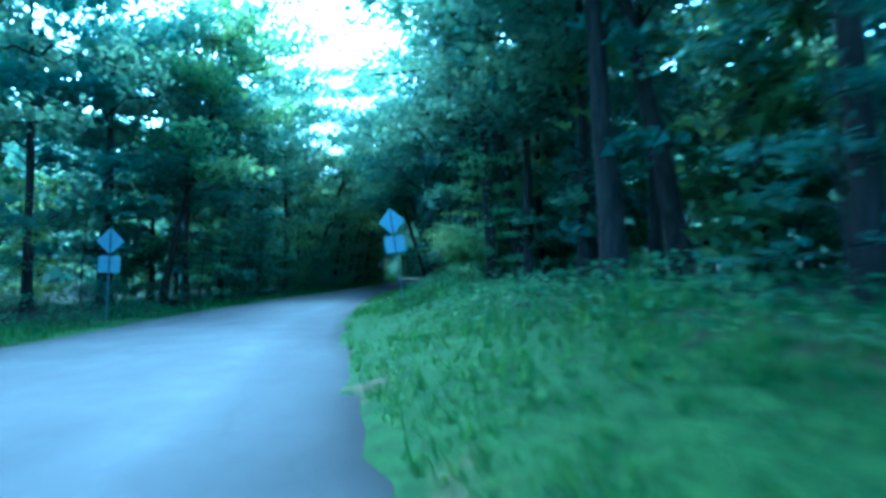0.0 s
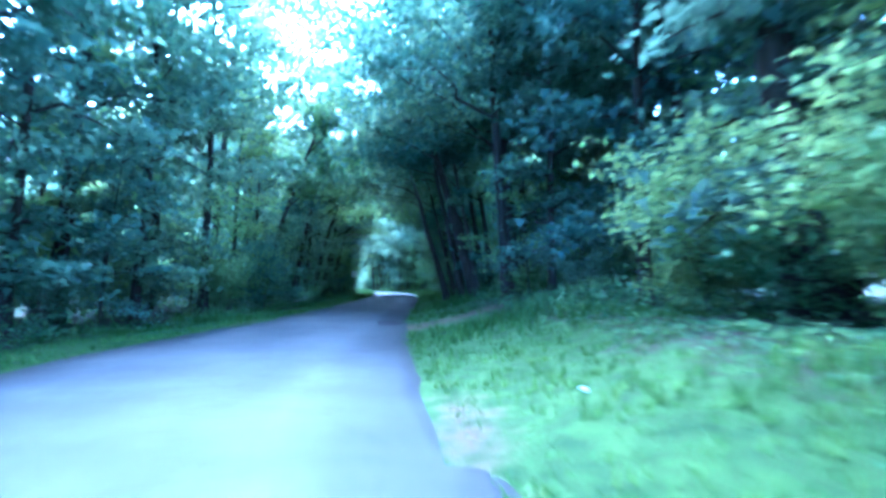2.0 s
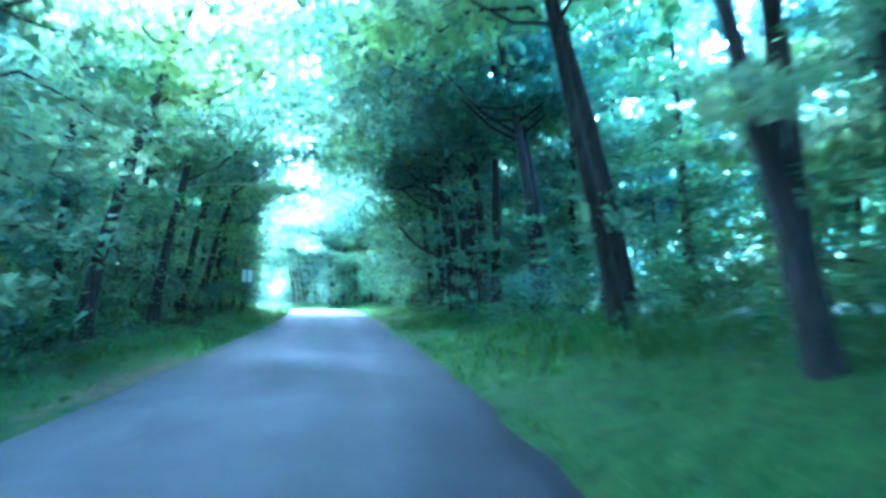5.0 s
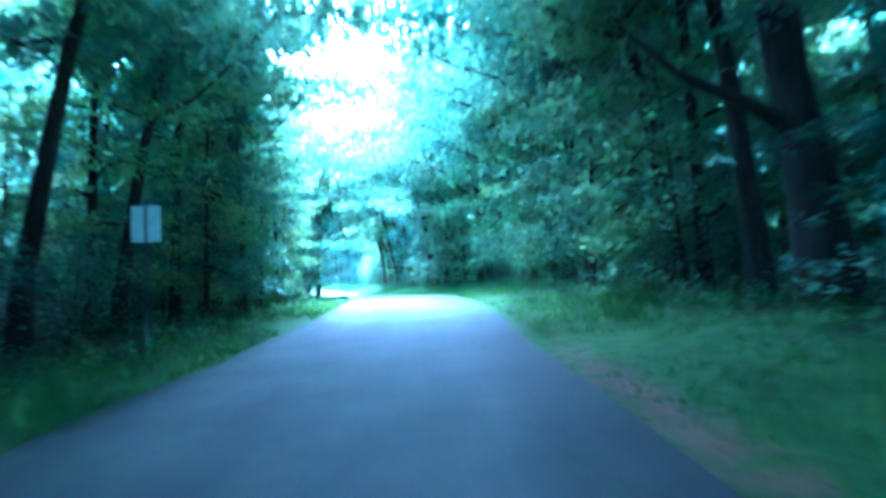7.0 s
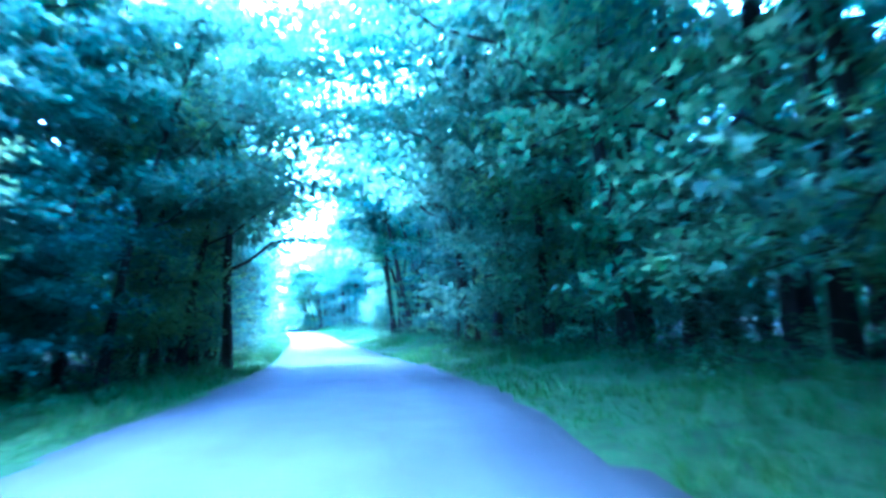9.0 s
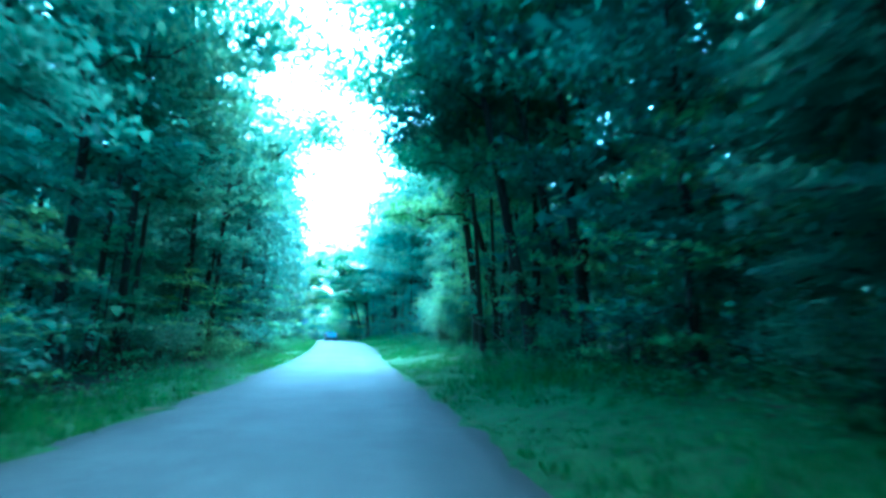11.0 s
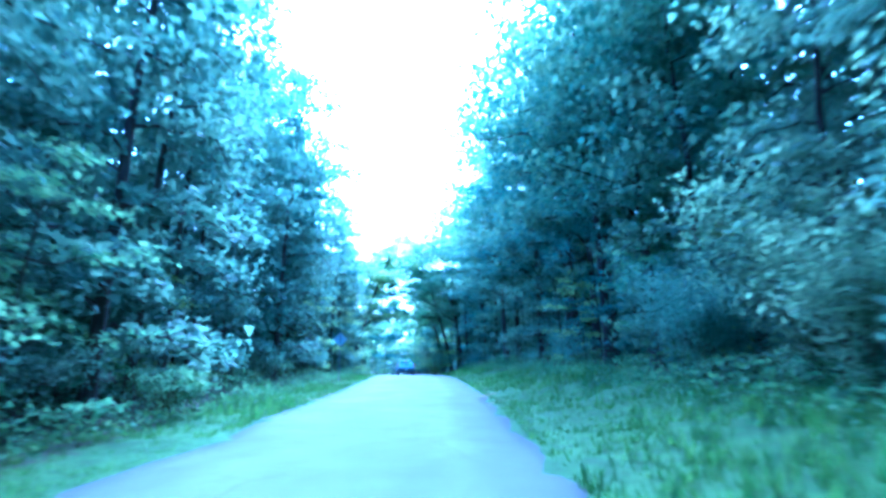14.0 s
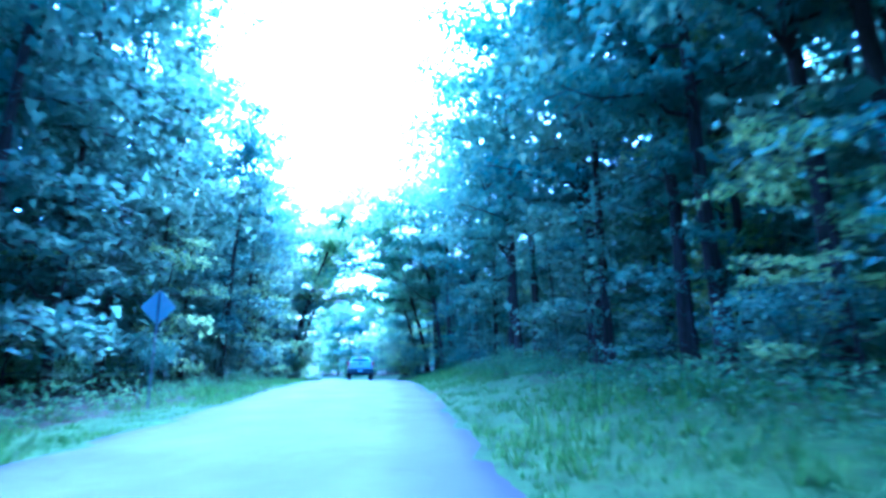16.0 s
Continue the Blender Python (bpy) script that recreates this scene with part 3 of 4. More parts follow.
thicket = [Kind(bush_kind, name="thicket", label="tall bright green thicket spilling over the grass verge", group="roadside thickets", leaf=[LEAF_FRESH, LEAF][i], seed=120 + i, height=3.8 + 1.4 * i, width=2.2,
                leaves=6200, leaf_size=0.16, stems=20) for i in range(2)]


def hero(s, u, lean, radius, height, label, seed, bark=BARK, leaf=LEAF, crown_from=0.4, crown_r=4.0, leaves=4000, turn=0.0, limbs=13):
    """A tree of its own at a known place; lean is in degrees towards the road."""
    return tree_kind("hardwood_tree", label, "roadside trees", bark, leaf, standing(s, u, turn), seed=seed, height=height, radius=radius, crown_from=crown_from, crown_r=crown_r,
              leaves=leaves, leaf_size=0.29, simple=True, sprouts=1, lean=math.tan(radians(lean)), limbs=limbs, toward=0.45, curve=1.05)


# trunks that stand out one by one along the right bank and the left edge
BANK_TREES = [
    (25, 8.6, 10, 0.36, 20, "massive dark hardwood tree on top of the grassy bank"),
    (20, 10, 9, 0.2, 19, "dark hardwood tree leaning over the grassy bank"),
    (14, 9.2, 3, 0.16, 18, "straight slender hardwood tree behind the grassy bank"),
    (12, 8.8, 12, 0.24, 19, "dark hardwood tree leaning over the grassy bank"),
    (30, 7.4, 8, 0.3, 19, "dark hardwood tree with heavy foliage above the bank"),
    (42, 5.0, 4, 0.2, 20, "straight dark tree beside a bare dirt patch"),
    (44.5, 6.0, 7, 0.12, 16, "thin dark tree beside a bare dirt patch"),
    (50.2, 4.9, 17, 0.24, 20, "thick dark tree leaning out toward the road"),
    (52, 6.6, 1, 0.26, 21, "thick upright dark tree in low undergrowth"),
    (52, 4.4, 13, 0.14, 18, "dark tree leaning beside a thicker one"),
    (52.8, 5.4, 12, 0.11, 17, "pale grey-barked tree leaning beside darker ones"),
    (56.3, 3.9, 17, 0.17, 18, "dark tree leaning far out over the verge"),
    (57.2, 4.9, 9, 0.16, 19, "dark tree with a slightly leaning trunk"),
    (60.5, 4.6, 14, 0.13, 17, "thin dark tree leaning toward the road"),
    (33.2, -9.4, 0, 0.19, 20, "straight tree with pale grey bark at the wood edge"),
]
BEND_TREES = [
    (66, 5.2, 12, 0.15, 18, "dark tree leaning toward the road"),
    (84, 5.4, 6, 0.2, 20, "tall dark tree of a close pair"),
    (84, 6.3, 1, 0.27, 21, "thicker upright tree of a close pair"),
    (91, 7.0, 6, 0.42, 20, "massive dark tree with a long low limb"),
    (131.8, -5.4, 0, 0.2, 18, "upright dark tree at the outside of the bend"),
    (150, 7.1, 6, 0.2, 19, "dark tree rising from shaded undergrowth"),
    (152.5, 6.1, 12, 0.23, 20, "thick dark tree leaning toward the road"),
    (157, 5.2, 5, 0.12, 18, "slender tree in a close clump of trunks"),
    (157.6, 5.8, 2, 0.1, 18, "slender tree in a close clump of trunks"),
    (158.3, 5.4, 4, 0.11, 17, "slender tree in a close clump of trunks"),
    (158.9, 6.2, -2, 0.1, 18, "slender tree in a close clump of trunks"),
    (161.5, 5.9, 8, 0.24, 20, "thick dark tree behind a bright thicket"),
    (165, 8.4, 1, 0.2, 19, "upright dark tree behind a bright thicket"),
    (174.5, 11, 5, 0.26, 20, "thick dark tree behind a bright thicket"),
    (157.5, -9.5, 2, 0.13, 18, "slender dark tree inside the shaded wood"),
    (153.5, -9.2, 4, 0.14, 18, "slender dark tree inside the shaded wood"),
]
for n, row in enumerate(BANK_TREES + BEND_TREES):
    wide = "outside of the bend" in row[5]
    big = hero(*row, 200 + n, bark=BARK_GREY if "pale" in row[5] else BARK, crown_from=0.24 if wide else 0.5 if 149 < row[0] < 166 else 0.36, crown_r=5.0 if wide else 4.0, leaves=9000 if wide else 4600, limbs=20 if wide else 13)
    if "low limb" in row[5]:
        q = np.linspace(0, 1, 7)
        bough = np.stack([0.5 + 3.3 * q, 0.3 * np.sin(q * 3), 3.1 + 2.2 * q ** 1.4 + 0.15 * np.sin(q * 7)], 1)
        piece("limb", mesh_of("limb", *tube(bough, 0.17 * (1 - 0.75 * q), 7), BARK, True), big)

tree_kind("hardwood_tree", "slender tree whose top bends far out over the road", "roadside trees", BARK, LEAF, standing(166, -9.0, 10), seed=260, height=15.5, radius=0.16, crown_from=0.6, crown_r=3.1,
          leaves=4200, leaf_size=0.26, simple=True, sprouts=9, lean=0.4, limbs=12, toward=0.6, curve=3.2)


def dead_tree(s, u, reach, height):
    """A bare snag whose one pale limb hangs out over the road."""
    rng = np.random.default_rng(3)
    ob = thing("dead_tree", standing(s, u), "bare dead snag with one pale limb over the road", "tree")
    q = np.linspace(0, 1, 8)
    axis = np.stack([0.15 * np.sin(q * 3), 0.1 * q, -0.3 + q * (height + 1.6)], 1)
    piece("trunk", mesh_of("trunk", *tube(axis, 0.11 * (1 - 0.6 * q), 8), BARK_GREY, True), ob)
    line = np.stack([0.1 + q * reach, 0.35 * np.sin(q * 5), height - 0.7 * (1 - q) ** 2 + 0.35 * np.sin(q * 3.6) - 0.25 * q], 1)
    line[1:] += rng.normal(0, 0.09, (7, 3))
    limb = piece("limb", mesh_of("limb", *tube(line, 0.055 * (1 - 0.75 * q), 6), DEADWOOD, True), ob, "pale barkless limb")
    for k, side in ((3, 1), (5, -1), (6, 1)):
        tw = line[k] + np.stack([0.5 * q[::3], side * 0.45 * q[::3], 0.2 * q[::3]], 1)
        piece("twig", mesh_of("twig", *tube(tw, 0.016 * (1 - 0.7 * q[::3]), 4), DEADWOOD, True), limb)


def fallen_branch(s, u, turn, length, rise):
    rng = np.random.default_rng(int(s * 10))
    ob = thing("fallen_branch", standing(s, u, turn), "pale dead branch caught in the undergrowth", "branch", "dead branches")
    q = np.linspace(0, 1, 7)
    line = np.stack([q * length, 0.15 * np.sin(q * 4), -0.05 + rise * q + 0.12 * np.sin(q * 3)], 1)
    line[1:] += rng.normal(0, 0.04, (6, 3))
    piece("stick", mesh_of("stick", *tube(line, 0.026 * (1 - 0.7 * q), 6), DEADWOOD, True), ob)
    tw = line[4] + np.stack([0.4 * q[::2], 0.4 * q[::2], 0.25 * q[::2]], 1)
    piece("twig", mesh_of("twig", *tube(tw, 0.014 * (1 - 0.6 * q[::2]), 4), DEADWOOD, True), ob)


dead_tree(84.4, -9.2, 6.2, 7.0)
fallen_branch(155.5, 6.4, 0, 2.3, 1.75)
fallen_branch(155.8, 7.0, 10, 1.7, 1.35)
fallen_branch(57.5, -6.6, 0, 1.9, 0.7)


def open_woods(s, u):
    """Stretches where the woods behind the first rows are thin and let the daylight in from the side."""
    return (46 < s < 80 or 148 < s < 182) if u > 0 else (12 < s < 72 or 138 < s < 160)


def plant():
    rng = np.random.default_rng(77)
    # kinds of trees by stretch of the road, nearest row and second row
    mixes = {1: [(-8, tall, tall[:1] + mid), (26, arching[:1] + full[2:], mid[2:] + tall[:1]), (46, tall, mid[:2]), (56, arching, mid[:2]), (74, arching[:1] + full[:1] + tall[:1], mid), (93, full[:2], mid),
                 (126, full[:2], mid), (132, tall, back + mid[:1]), (163, full[:1] + tall[1:2], mid), (182, full[2:] + tall[1:], mid)],
             -1: [(-8, tall, back), (32, full[:2] + tall, mid[:2]), (61, arching[1:] + full[:1], mid[:2]), (72, full + tall[:1], mid), (132, tall[:1] + full[2:], back + mid[2:]), (163, full[2:], mid[2:])]}
    gap = {1: [(-8, 5.5), (26, 5.6), (38, 4.4), (72, 4.2), (90, 4.6), (132, 5.0), (163, 7.6), (184, 5.8), (216, 5.0)], -1: [(-8, 5.5), (32, 3.4), (70, 5.0), (97, 4.6), (111, 5.8), (130, 4.2), (136, 3.8), (163, 3.8), (184, 5.0), (216, 4.0)]}
    for side in (-1, 1):
        rng = np.random.default_rng(77 + side)
        edge = right_edge if side > 0 else left_edge

        def put(kinds, s, off, size=1.0, turn=None):
            k = kinds[int(rng.integers(len(kinds)))]
            k.put(standing(s, float(edge(s)) + side * off, rng.uniform(-40, 40) if turn is None else turn, size))

        def mix(s, row):
            return [m for m in mixes[side] if m[0] <= s][-1][row]

        def start(s):
            return [g for g in gap[side] if g[0] <= s][-1][1]

        s = -8.0
        while s < 245:
            dense = side > 0 and 74 < s < 130
            s += rng.uniform(2.8, 4.2) if dense else rng.uniform(3.6, 5.6)
            if 42 < s < 74 and rng.random() < (0.5 if side > 0 else 0.25):
                continue
            if side > 0 and 138 < s < 166 and rng.random() < 0.5:
                continue
            put(mix(s, 1), s, start(s) + rng.uniform(0, 1.6), rng.uniform(1.05, 1.3) if dense else rng.uniform(0.9, 1.15))
        s = -8.0
        while s < 245:
            s += rng.uniform(3.8, 6.2)
            if open_woods(s, side) and rng.random() < 0.45:
                continue
            put(mix(s, 2), s, start(s) + rng.uniform(3.2, 6.0), rng.uniform(0.85, 1.15))
        s = -4.0
        while s < 235:
            s += rng.uniform(2.6, 3.8)
            put(under, s, start(s) + rng.uniform(6.0 if s < 27 else 4.0, 9.0), rng.uniform(0.8, 1.2))
        s = -10.0
        while s < 290:
            s += rng.uniform(4.6, 7.0)
            if open_woods(s, side) and rng.random() < (0.65 if s < 100 else 0.25):
                continue
            put(back, s, start(s) + rng.uniform(7, 13), rng.uniform(0.9, 1.2), rng.uniform(0, 360))
        s = 245.0
        while s < 330:
            s += rng.uniform(3.5, 5.0)
            put(mid[1:2] + back[:1], s, rng.uniform(4.5, 8), rng.uniform(0.8, 1.0), rng.uniform(0, 360))
        s = -4.0
        while s < 235:
            s += rng.uniform(3.2, 7.0)
            if side > 0 and s < 27 and rng.random() < 0.7:
                continue
            put(slim, s, start(s) + rng.uniform(-0.6, 2.5), rng.uniform(0.7, 1.15))
        s = -4.0
        while s < 235:
            s += rng.uniform(1.8, 3.8)
            if side > 0 and s < 27 and rng.random() < 0.8:
                continue
            put(bush, s, start(s) + rng.uniform(-0.7, 2.6), rng.uniform(0.55, 1.1))
        s = 236.0
        while s < 305:
            s += rng.uniform(4.0, 6.0)
            put(bush, s, rng.uniform(2.0, 6.0), rng.uniform(1.2, 1.8))
            put(slim, s, rng.uniform(2.5, 6.5), rng.uniform(0.8, 1.2))
        # crowns that meet over the road
        meet = [(37, 9.4, 0, 1.0), (61, 6.4, 0, 1.05), (68, 6.4, 1, 1.05), (75, 6.6, 0, 1.1), (83, 6.4, 1, 1.15), (88, 6.6, 0, 1.15), (92.5, 6.6, 0, 1.1), (96, 6.5, 0, 1.2), (101, 7.8, 0, 1.25), (106, 7.4, 0, 1.2), (110, 7.0, 0, 1.2),
                (115, 7.6, 0, 1.0), (122, 6.9, 0, 1.1), (129, 6.4, 0, 1.15), (137, 6.4, 0, 1.1), (152, 7.4, 1, 1.0), (161, 7.0, 1, 1.0), (240, 6.0, 0, 1.05), (246, 5.6, 1, 1.05), (252, 5.8, 1, 1.0)]
        if side < 0:
            meet = [(33, -10.5, 1, 1.0), (60, -8.4, 1, 1.05), (66, -7.6, 0, 1.05), (74, -7.8, 1, 1.05), (81, -8.0, 0, 1.05), (88.5, -8.8, 0, 1.1), (93, -8.8, 1, 1.05), (97, -8.8, 0, 1.0),
                    (105, -9.2, 0, 1.0), (123, -7.0, 0, 0.66), (128.5, -6.4, 0, 0.76), (136.5, -7.6, 1, 1.05), (241, -8.2, 1, 1.05), (248, -8.0, 0, 1.05), (255, -8.0, 1, 1.05)]
        for s, u, k, size in meet:
            arching[k].put(standing(s, u, rng.uniform(-15, 15), size))
        if side > 0:
            for s, u in ((190, 8.4), (196, 8.8), (203, 8.4), (210, 8.4), (217, 7.8)):
                tall[1].put(standing(s, u, rng.uniform(-30, 30), 1.12))
            for s, u in ((44, 13.5), (47, 11.5), (52, 13), (58, 11.2), (78, 11), (82, 12.6), (87, 11.4), (170, 10), (175.5, 11.4), (181, 10.2), (186, 10.4), (205, 11.5), (212, 12.5)):
                tall[0].put(standing(s, u, rng.uniform(-30, 30), 1.05))
            for s, u in ((23, 13.5), (27, 15.5), (31, 13), (34.5, 15)):
                mid[2].put(standing(s, u, 25 * s, 0.95))
            for s, u in ((43, 10.2), (45.5, 10.6), (48.5, 9.8), (52.5, 10.2), (56, 9.6), (62, 12), (66.5, 13.5), (90, 12.4), (95, 12.8), (99.5, 11.8)):
                mid[0].put(standing(s, u, 15 * s, 1.0))
            for s, u, size in ((163.5, 6.6, 0.55), (166.5, 5.9, 0.6), (169.5, 6.8, 0.6), (173, 6.4, 0.6), (176.5, 6.6, 0.66), (97, 6.6, 0.7), (107.5, 6.2, 0.75)):
                full[2 if s > 172 else 0 if s > 168 else 1].put(standing(s, u, 50 * s, size))
            for s, u, size in ((134, 5.9, 0.75), (138.5, 6.1, 0.72), (143, 6.3, 0.75)):
                full[2].put(standing(s, u, 35 * s, size))
            for s, u in ((53, 11), (56.5, 13), (60, 11), (63.5, 14), (67, 11.5), (55, 17), (61, 18), (70, 16)):
                under[0].put(standing(s, u, 35 * s, 1.25))
            for s, u in ((136, 10), (140, 11.4), (144, 10.6), (148, 12), (141, 14.4), (133, 12)):
                mid[1].put(standing(s, u, 35 * s, 1.05))
            for s, u in ((103, 6.3), (112, 6.5), (125.5, 6.0), (130.5, 5.7)):
                full[0].put(standing(s, u, 40 * s, 1.22))
            for s, u in ((111, 8.2), (117, 7.8), (123, 8.0), (130, 7.8)):
                tall[2].put(standing(s, u, rng.uniform(-30, 30), 1.15))
            for s, off, size in ((95, 5.6, 0.75), (98.5, 5.2, 0.8), (101.5, 5.6, 0.7), (105, 5.2, 0.85), (109, 5.0, 0.8), (113.5, 5.2, 0.75), (118, 5.0, 0.85), (122.5, 5.2, 0.75), (133.5, 5.4, 0.62), (138, 5.6, 0.6), (142, 5.6, 0.62), (146, 5.8, 0.6), (165.5, 4.6, 0.6), (168, 4.6, 0.9), (170.6, 3.9, 0.62), (172.2, 5.2, 0.75), (174.5, 4.2, 0.5), (177, 5.0, 0.75), (180, 4.4, 0.5), (183, 5.2, 0.65), (31, 5.0, 0.8), (27, 5.4, 0.8)):
                put(thicket[1:] if s > 130 else thicket, s, off, size)
        else:
            for s, u, size in ((101, -7.8, 0.72), (104.5, -7.4, 0.66), (108, -7.6, 0.62), (111.5, -7.3, 0.66), (115, -7.5, 0.6), (118.5, -7.3, 0.64), (122, -7.6, 0.8), (125.5, -7.4, 1.0), (129, -7.4, 1.1),
                               (134.5, -7.0, 0.8), (138.5, -7.2, 0.9), (142.5, -7.4, 0.95)):
                full[int(s) % 2].put(standing(s, u, 47 * s, size * 0.92))
            for s, u in ((32, -13.4), (36, -12.6), (40, -13), (44, -12.4), (107, -11.8), (111, -12.4), (115, -11.2), (119.5, -12), (124, -11), (128, -10.6)):
                mid[2].put(standing(s, u, 25 * s, 1.0))
            for s, u in ((42, -10.6), (48, -10.2), (54, -9.6), (60, -9.8), (204, -13.5), (210, -14.5)):
                tall[2].put(standing(s, u, rng.uniform(-30, 30), 1.12))
            for s, off, size in ((48, 3.6, 0.7), (53, 3.4, 0.75), (120, 3.8, 0.75), (125, 3.6, 0.75), (247, 3.0, 0.8), (255, 3.2, 0.95), (263, 3.4, 0.9)):
                put(thicket, s, off, size)


plant()


def ground_cover():
    """Knee-high leafy undergrowth under the trees."""
    rng = np.random.default_rng(21)
    n = 85000
    s = rng.uniform(-6, 230, n)
    right = rng.random(n) < 0.55
    off = np.where(right, 3.0, 2.0) + 9 * rng.random(n) ** 1.5
    u = np.where(right, right_edge(s) + off, left_edge(s) - off)
    x, y = plan(s, u)
    tall_here = np.clip(0.55 + 0.4 * wave(x, y, 0.55, 2.2), 0.12, 1.0) * np.clip((off - np.where(right, 2.4, 1.5)) / 1.5, 0.25, 1)
    tall_here = tall_here * np.where(right & (s < 30), 0.4, 1.0) * np.where(~right & (s > 95) & (s < 135), 0.5, 1.0)
    z = ground_z(x, y) + 0.03 + rng.random(n) ** 0.7 * tall_here
    me = mesh_of("undergrowth", *leaf_cards(rng, np.stack([x, y, z], 1), 0.12, 0.6, 0.7, True), HERB)
    tagged(new("undergrowth", me), "knee-high leafy undergrowth beneath the trees", "undergrowth", kind="stuff")


def weeds():
    """Bright knee-high weeds where the verge meets the trees."""
    rng = np.random.default_rng(22)
    n = 75000
    s = rng.uniform(-6, 230, n)
    right = rng.random(n) < 0.7
    off = np.where(right, 2.9, 1.8) + np.clip(rng.normal(0.7, 0.7, n), -0.6, 3)
    off = off - np.where(right & (s < 24) & (s > 8), 1.5 * rng.random(n), 0)
    u = np.where(right, right_edge(s) + off, left_edge(s) - off)
    x, y = plan(s, u)
    lush = np.clip(0.5 + 0.6 * wave(x, y, 0.45, 0.9), 0, 1)
    keep = rng.random(n) < 0.15 + 0.85 * lush
    x, y, lush, off = x[keep], y[keep], lush[keep], off[keep]
    z = ground_z(x, y) + 0.03 + rng.random(len(x)) ** 0.8 * (0.15 + 0.55 * lush)
    me = mesh_of("weeds", *leaf_cards(rng, np.stack([x, y, z], 1), 0.085, 0.6, 0.6, True), HERB)
    tagged(new("weeds", me), "bright leafy weeds between the grass and the trees", "weeds", kind="stuff")


ground_cover()
weeds()


def far_woods():
    """Woods too far back to count: trunks and leaf masses joined."""
    rng = np.random.default_rng(5)
    trunks, cl = [], []
    spots = [(s, sd * rng.uniform(19, 56)) for s in np.arange(-30, 340, 1.15) for sd in (-1, 1)]
    spots += [(rng.uniform(300, 420), rng.uniform(-40, 40)) for _ in range(110)]
    spots += [(rng.uniform(-58, -22), rng.uniform(-24, 24)) for _ in range(50)]
    spots += [(s, sd * rng.uniform(56, 110)) for s in np.arange(-50, 360, 2.2) for sd in (-1, 1)]
    for s, u in spots:
        if -10 < u < 8 or (s > 262 and abs(u) < 24) or (open_woods(s, u) and rng.random() < (0.7 if s < 100 else 0.3)):
            continue
        x, y, z = spot(s, u)
        h = rng.uniform(15, 22)
        q = np.linspace(0, 1, 4)
        trunks.append(tube(np.stack([x + q * rng.normal(0, 0.6), y + q * rng.normal(0, 0.6), z - 0.3 + q * h], 1), 0.22 * (1 - 0.8 * q), 5))
        n = 210 if abs(u) < 56 else 110
        r = 3.6 * np.sqrt(rng.uniform(0, 1, n))
        a = rng.uniform(0, 6.28, n)
        hh = rng.uniform(0.02, 1.0, n)
        r = r * np.sin(np.pi * (0.25 + 0.7 * hh))
        cl.append(np.stack([x + r * np.cos(a), y + r * np.sin(a), z + hh * (h + 1)], 1))
    tagged(new("far_woods_trunks", mesh_of("far_woods_trunks", *merge(trunks), BARK, True)), "dense far woodland trunks", "woods", kind="stuff")
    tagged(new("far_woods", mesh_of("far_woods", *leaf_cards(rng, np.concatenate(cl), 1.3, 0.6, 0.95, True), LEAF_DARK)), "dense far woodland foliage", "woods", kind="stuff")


far_woods()


def grass():
    """Tufts of bent blades, lusher away from the road."""
    rng = np.random.default_rng(8)
    n, blades = 36000, 7
    s = rng.uniform(-6, 235, n)
    right = rng.random(n) < 0.62
    off = 0.05 + np.where(right, 5.0, 3.2) * rng.random(n) ** 1.2
    u = np.where(right, right_edge(s) + off, left_edge(s) - off)
    x, y = plan(s, u)
    keep = (wave(x, y, 0.8, 0.7) + rng.normal(0, 0.6, n) > -1.0) & ~((abs(s - 40.4 - 0.1 * off + 0.5 * wave(x, y, 1.3, 2.1)) < 2.2) & right & (off < 4.5) & (rng.random(n) < 0.85))
    x, y, off = x[keep], y[keep], off[keep]
    tuft = rng.gamma(7, 0.021, len(x)) * (0.7 + np.clip(off, 0, 3) * 0.25) * np.clip(1 + 0.5 * wave(x, y, 0.37, 1.9), 0.4, 1.8)
    x, y, tuft = (np.repeat(a, blades) for a in (x, y, tuft))
    x, y = x + rng.normal(0, 0.09, len(x)), y + rng.normal(0, 0.09, len(x))
    z = ground_z(x, y)
    h = tuft * rng.uniform(0.45, 1.15, len(x))
    a, lean = rng.uniform(0, 6.28, len(x)), rng.uniform(0.1, 0.9, len(x))
    w = 0.012 + 0.032 * h
    base = np.stack([x, y, z - 0.02], 1)
    side = np.stack([np.cos(a), np.sin(a), 0 * a], 1) * w[:, None]
    tip = base + np.stack([-np.sin(a) * lean * h, np.cos(a) * lean * h, h], 1)
    v = np.stack([base - side, base + side, tip], 1).reshape(-1, 3)
    f = np.arange(len(v)).reshape(-1, 3)
    tagged(new("grass", mesh_of("grass", v, f, GRASS)), "uneven green grass along the road verges", "grass", kind="stuff")


grass()


# ---------------------------------------------------------------- signs
def box(bm, cx, cy, cz, sx, sy, sz):
    r = bmesh.ops.create_cube(bm, size=1.0)
    bmesh.ops.transform(bm, matrix=Matrix.Translation((cx, cy, cz)) @ Matrix.Diagonal((sx, sy, sz, 1)), verts=r["verts"])
    return r["verts"]


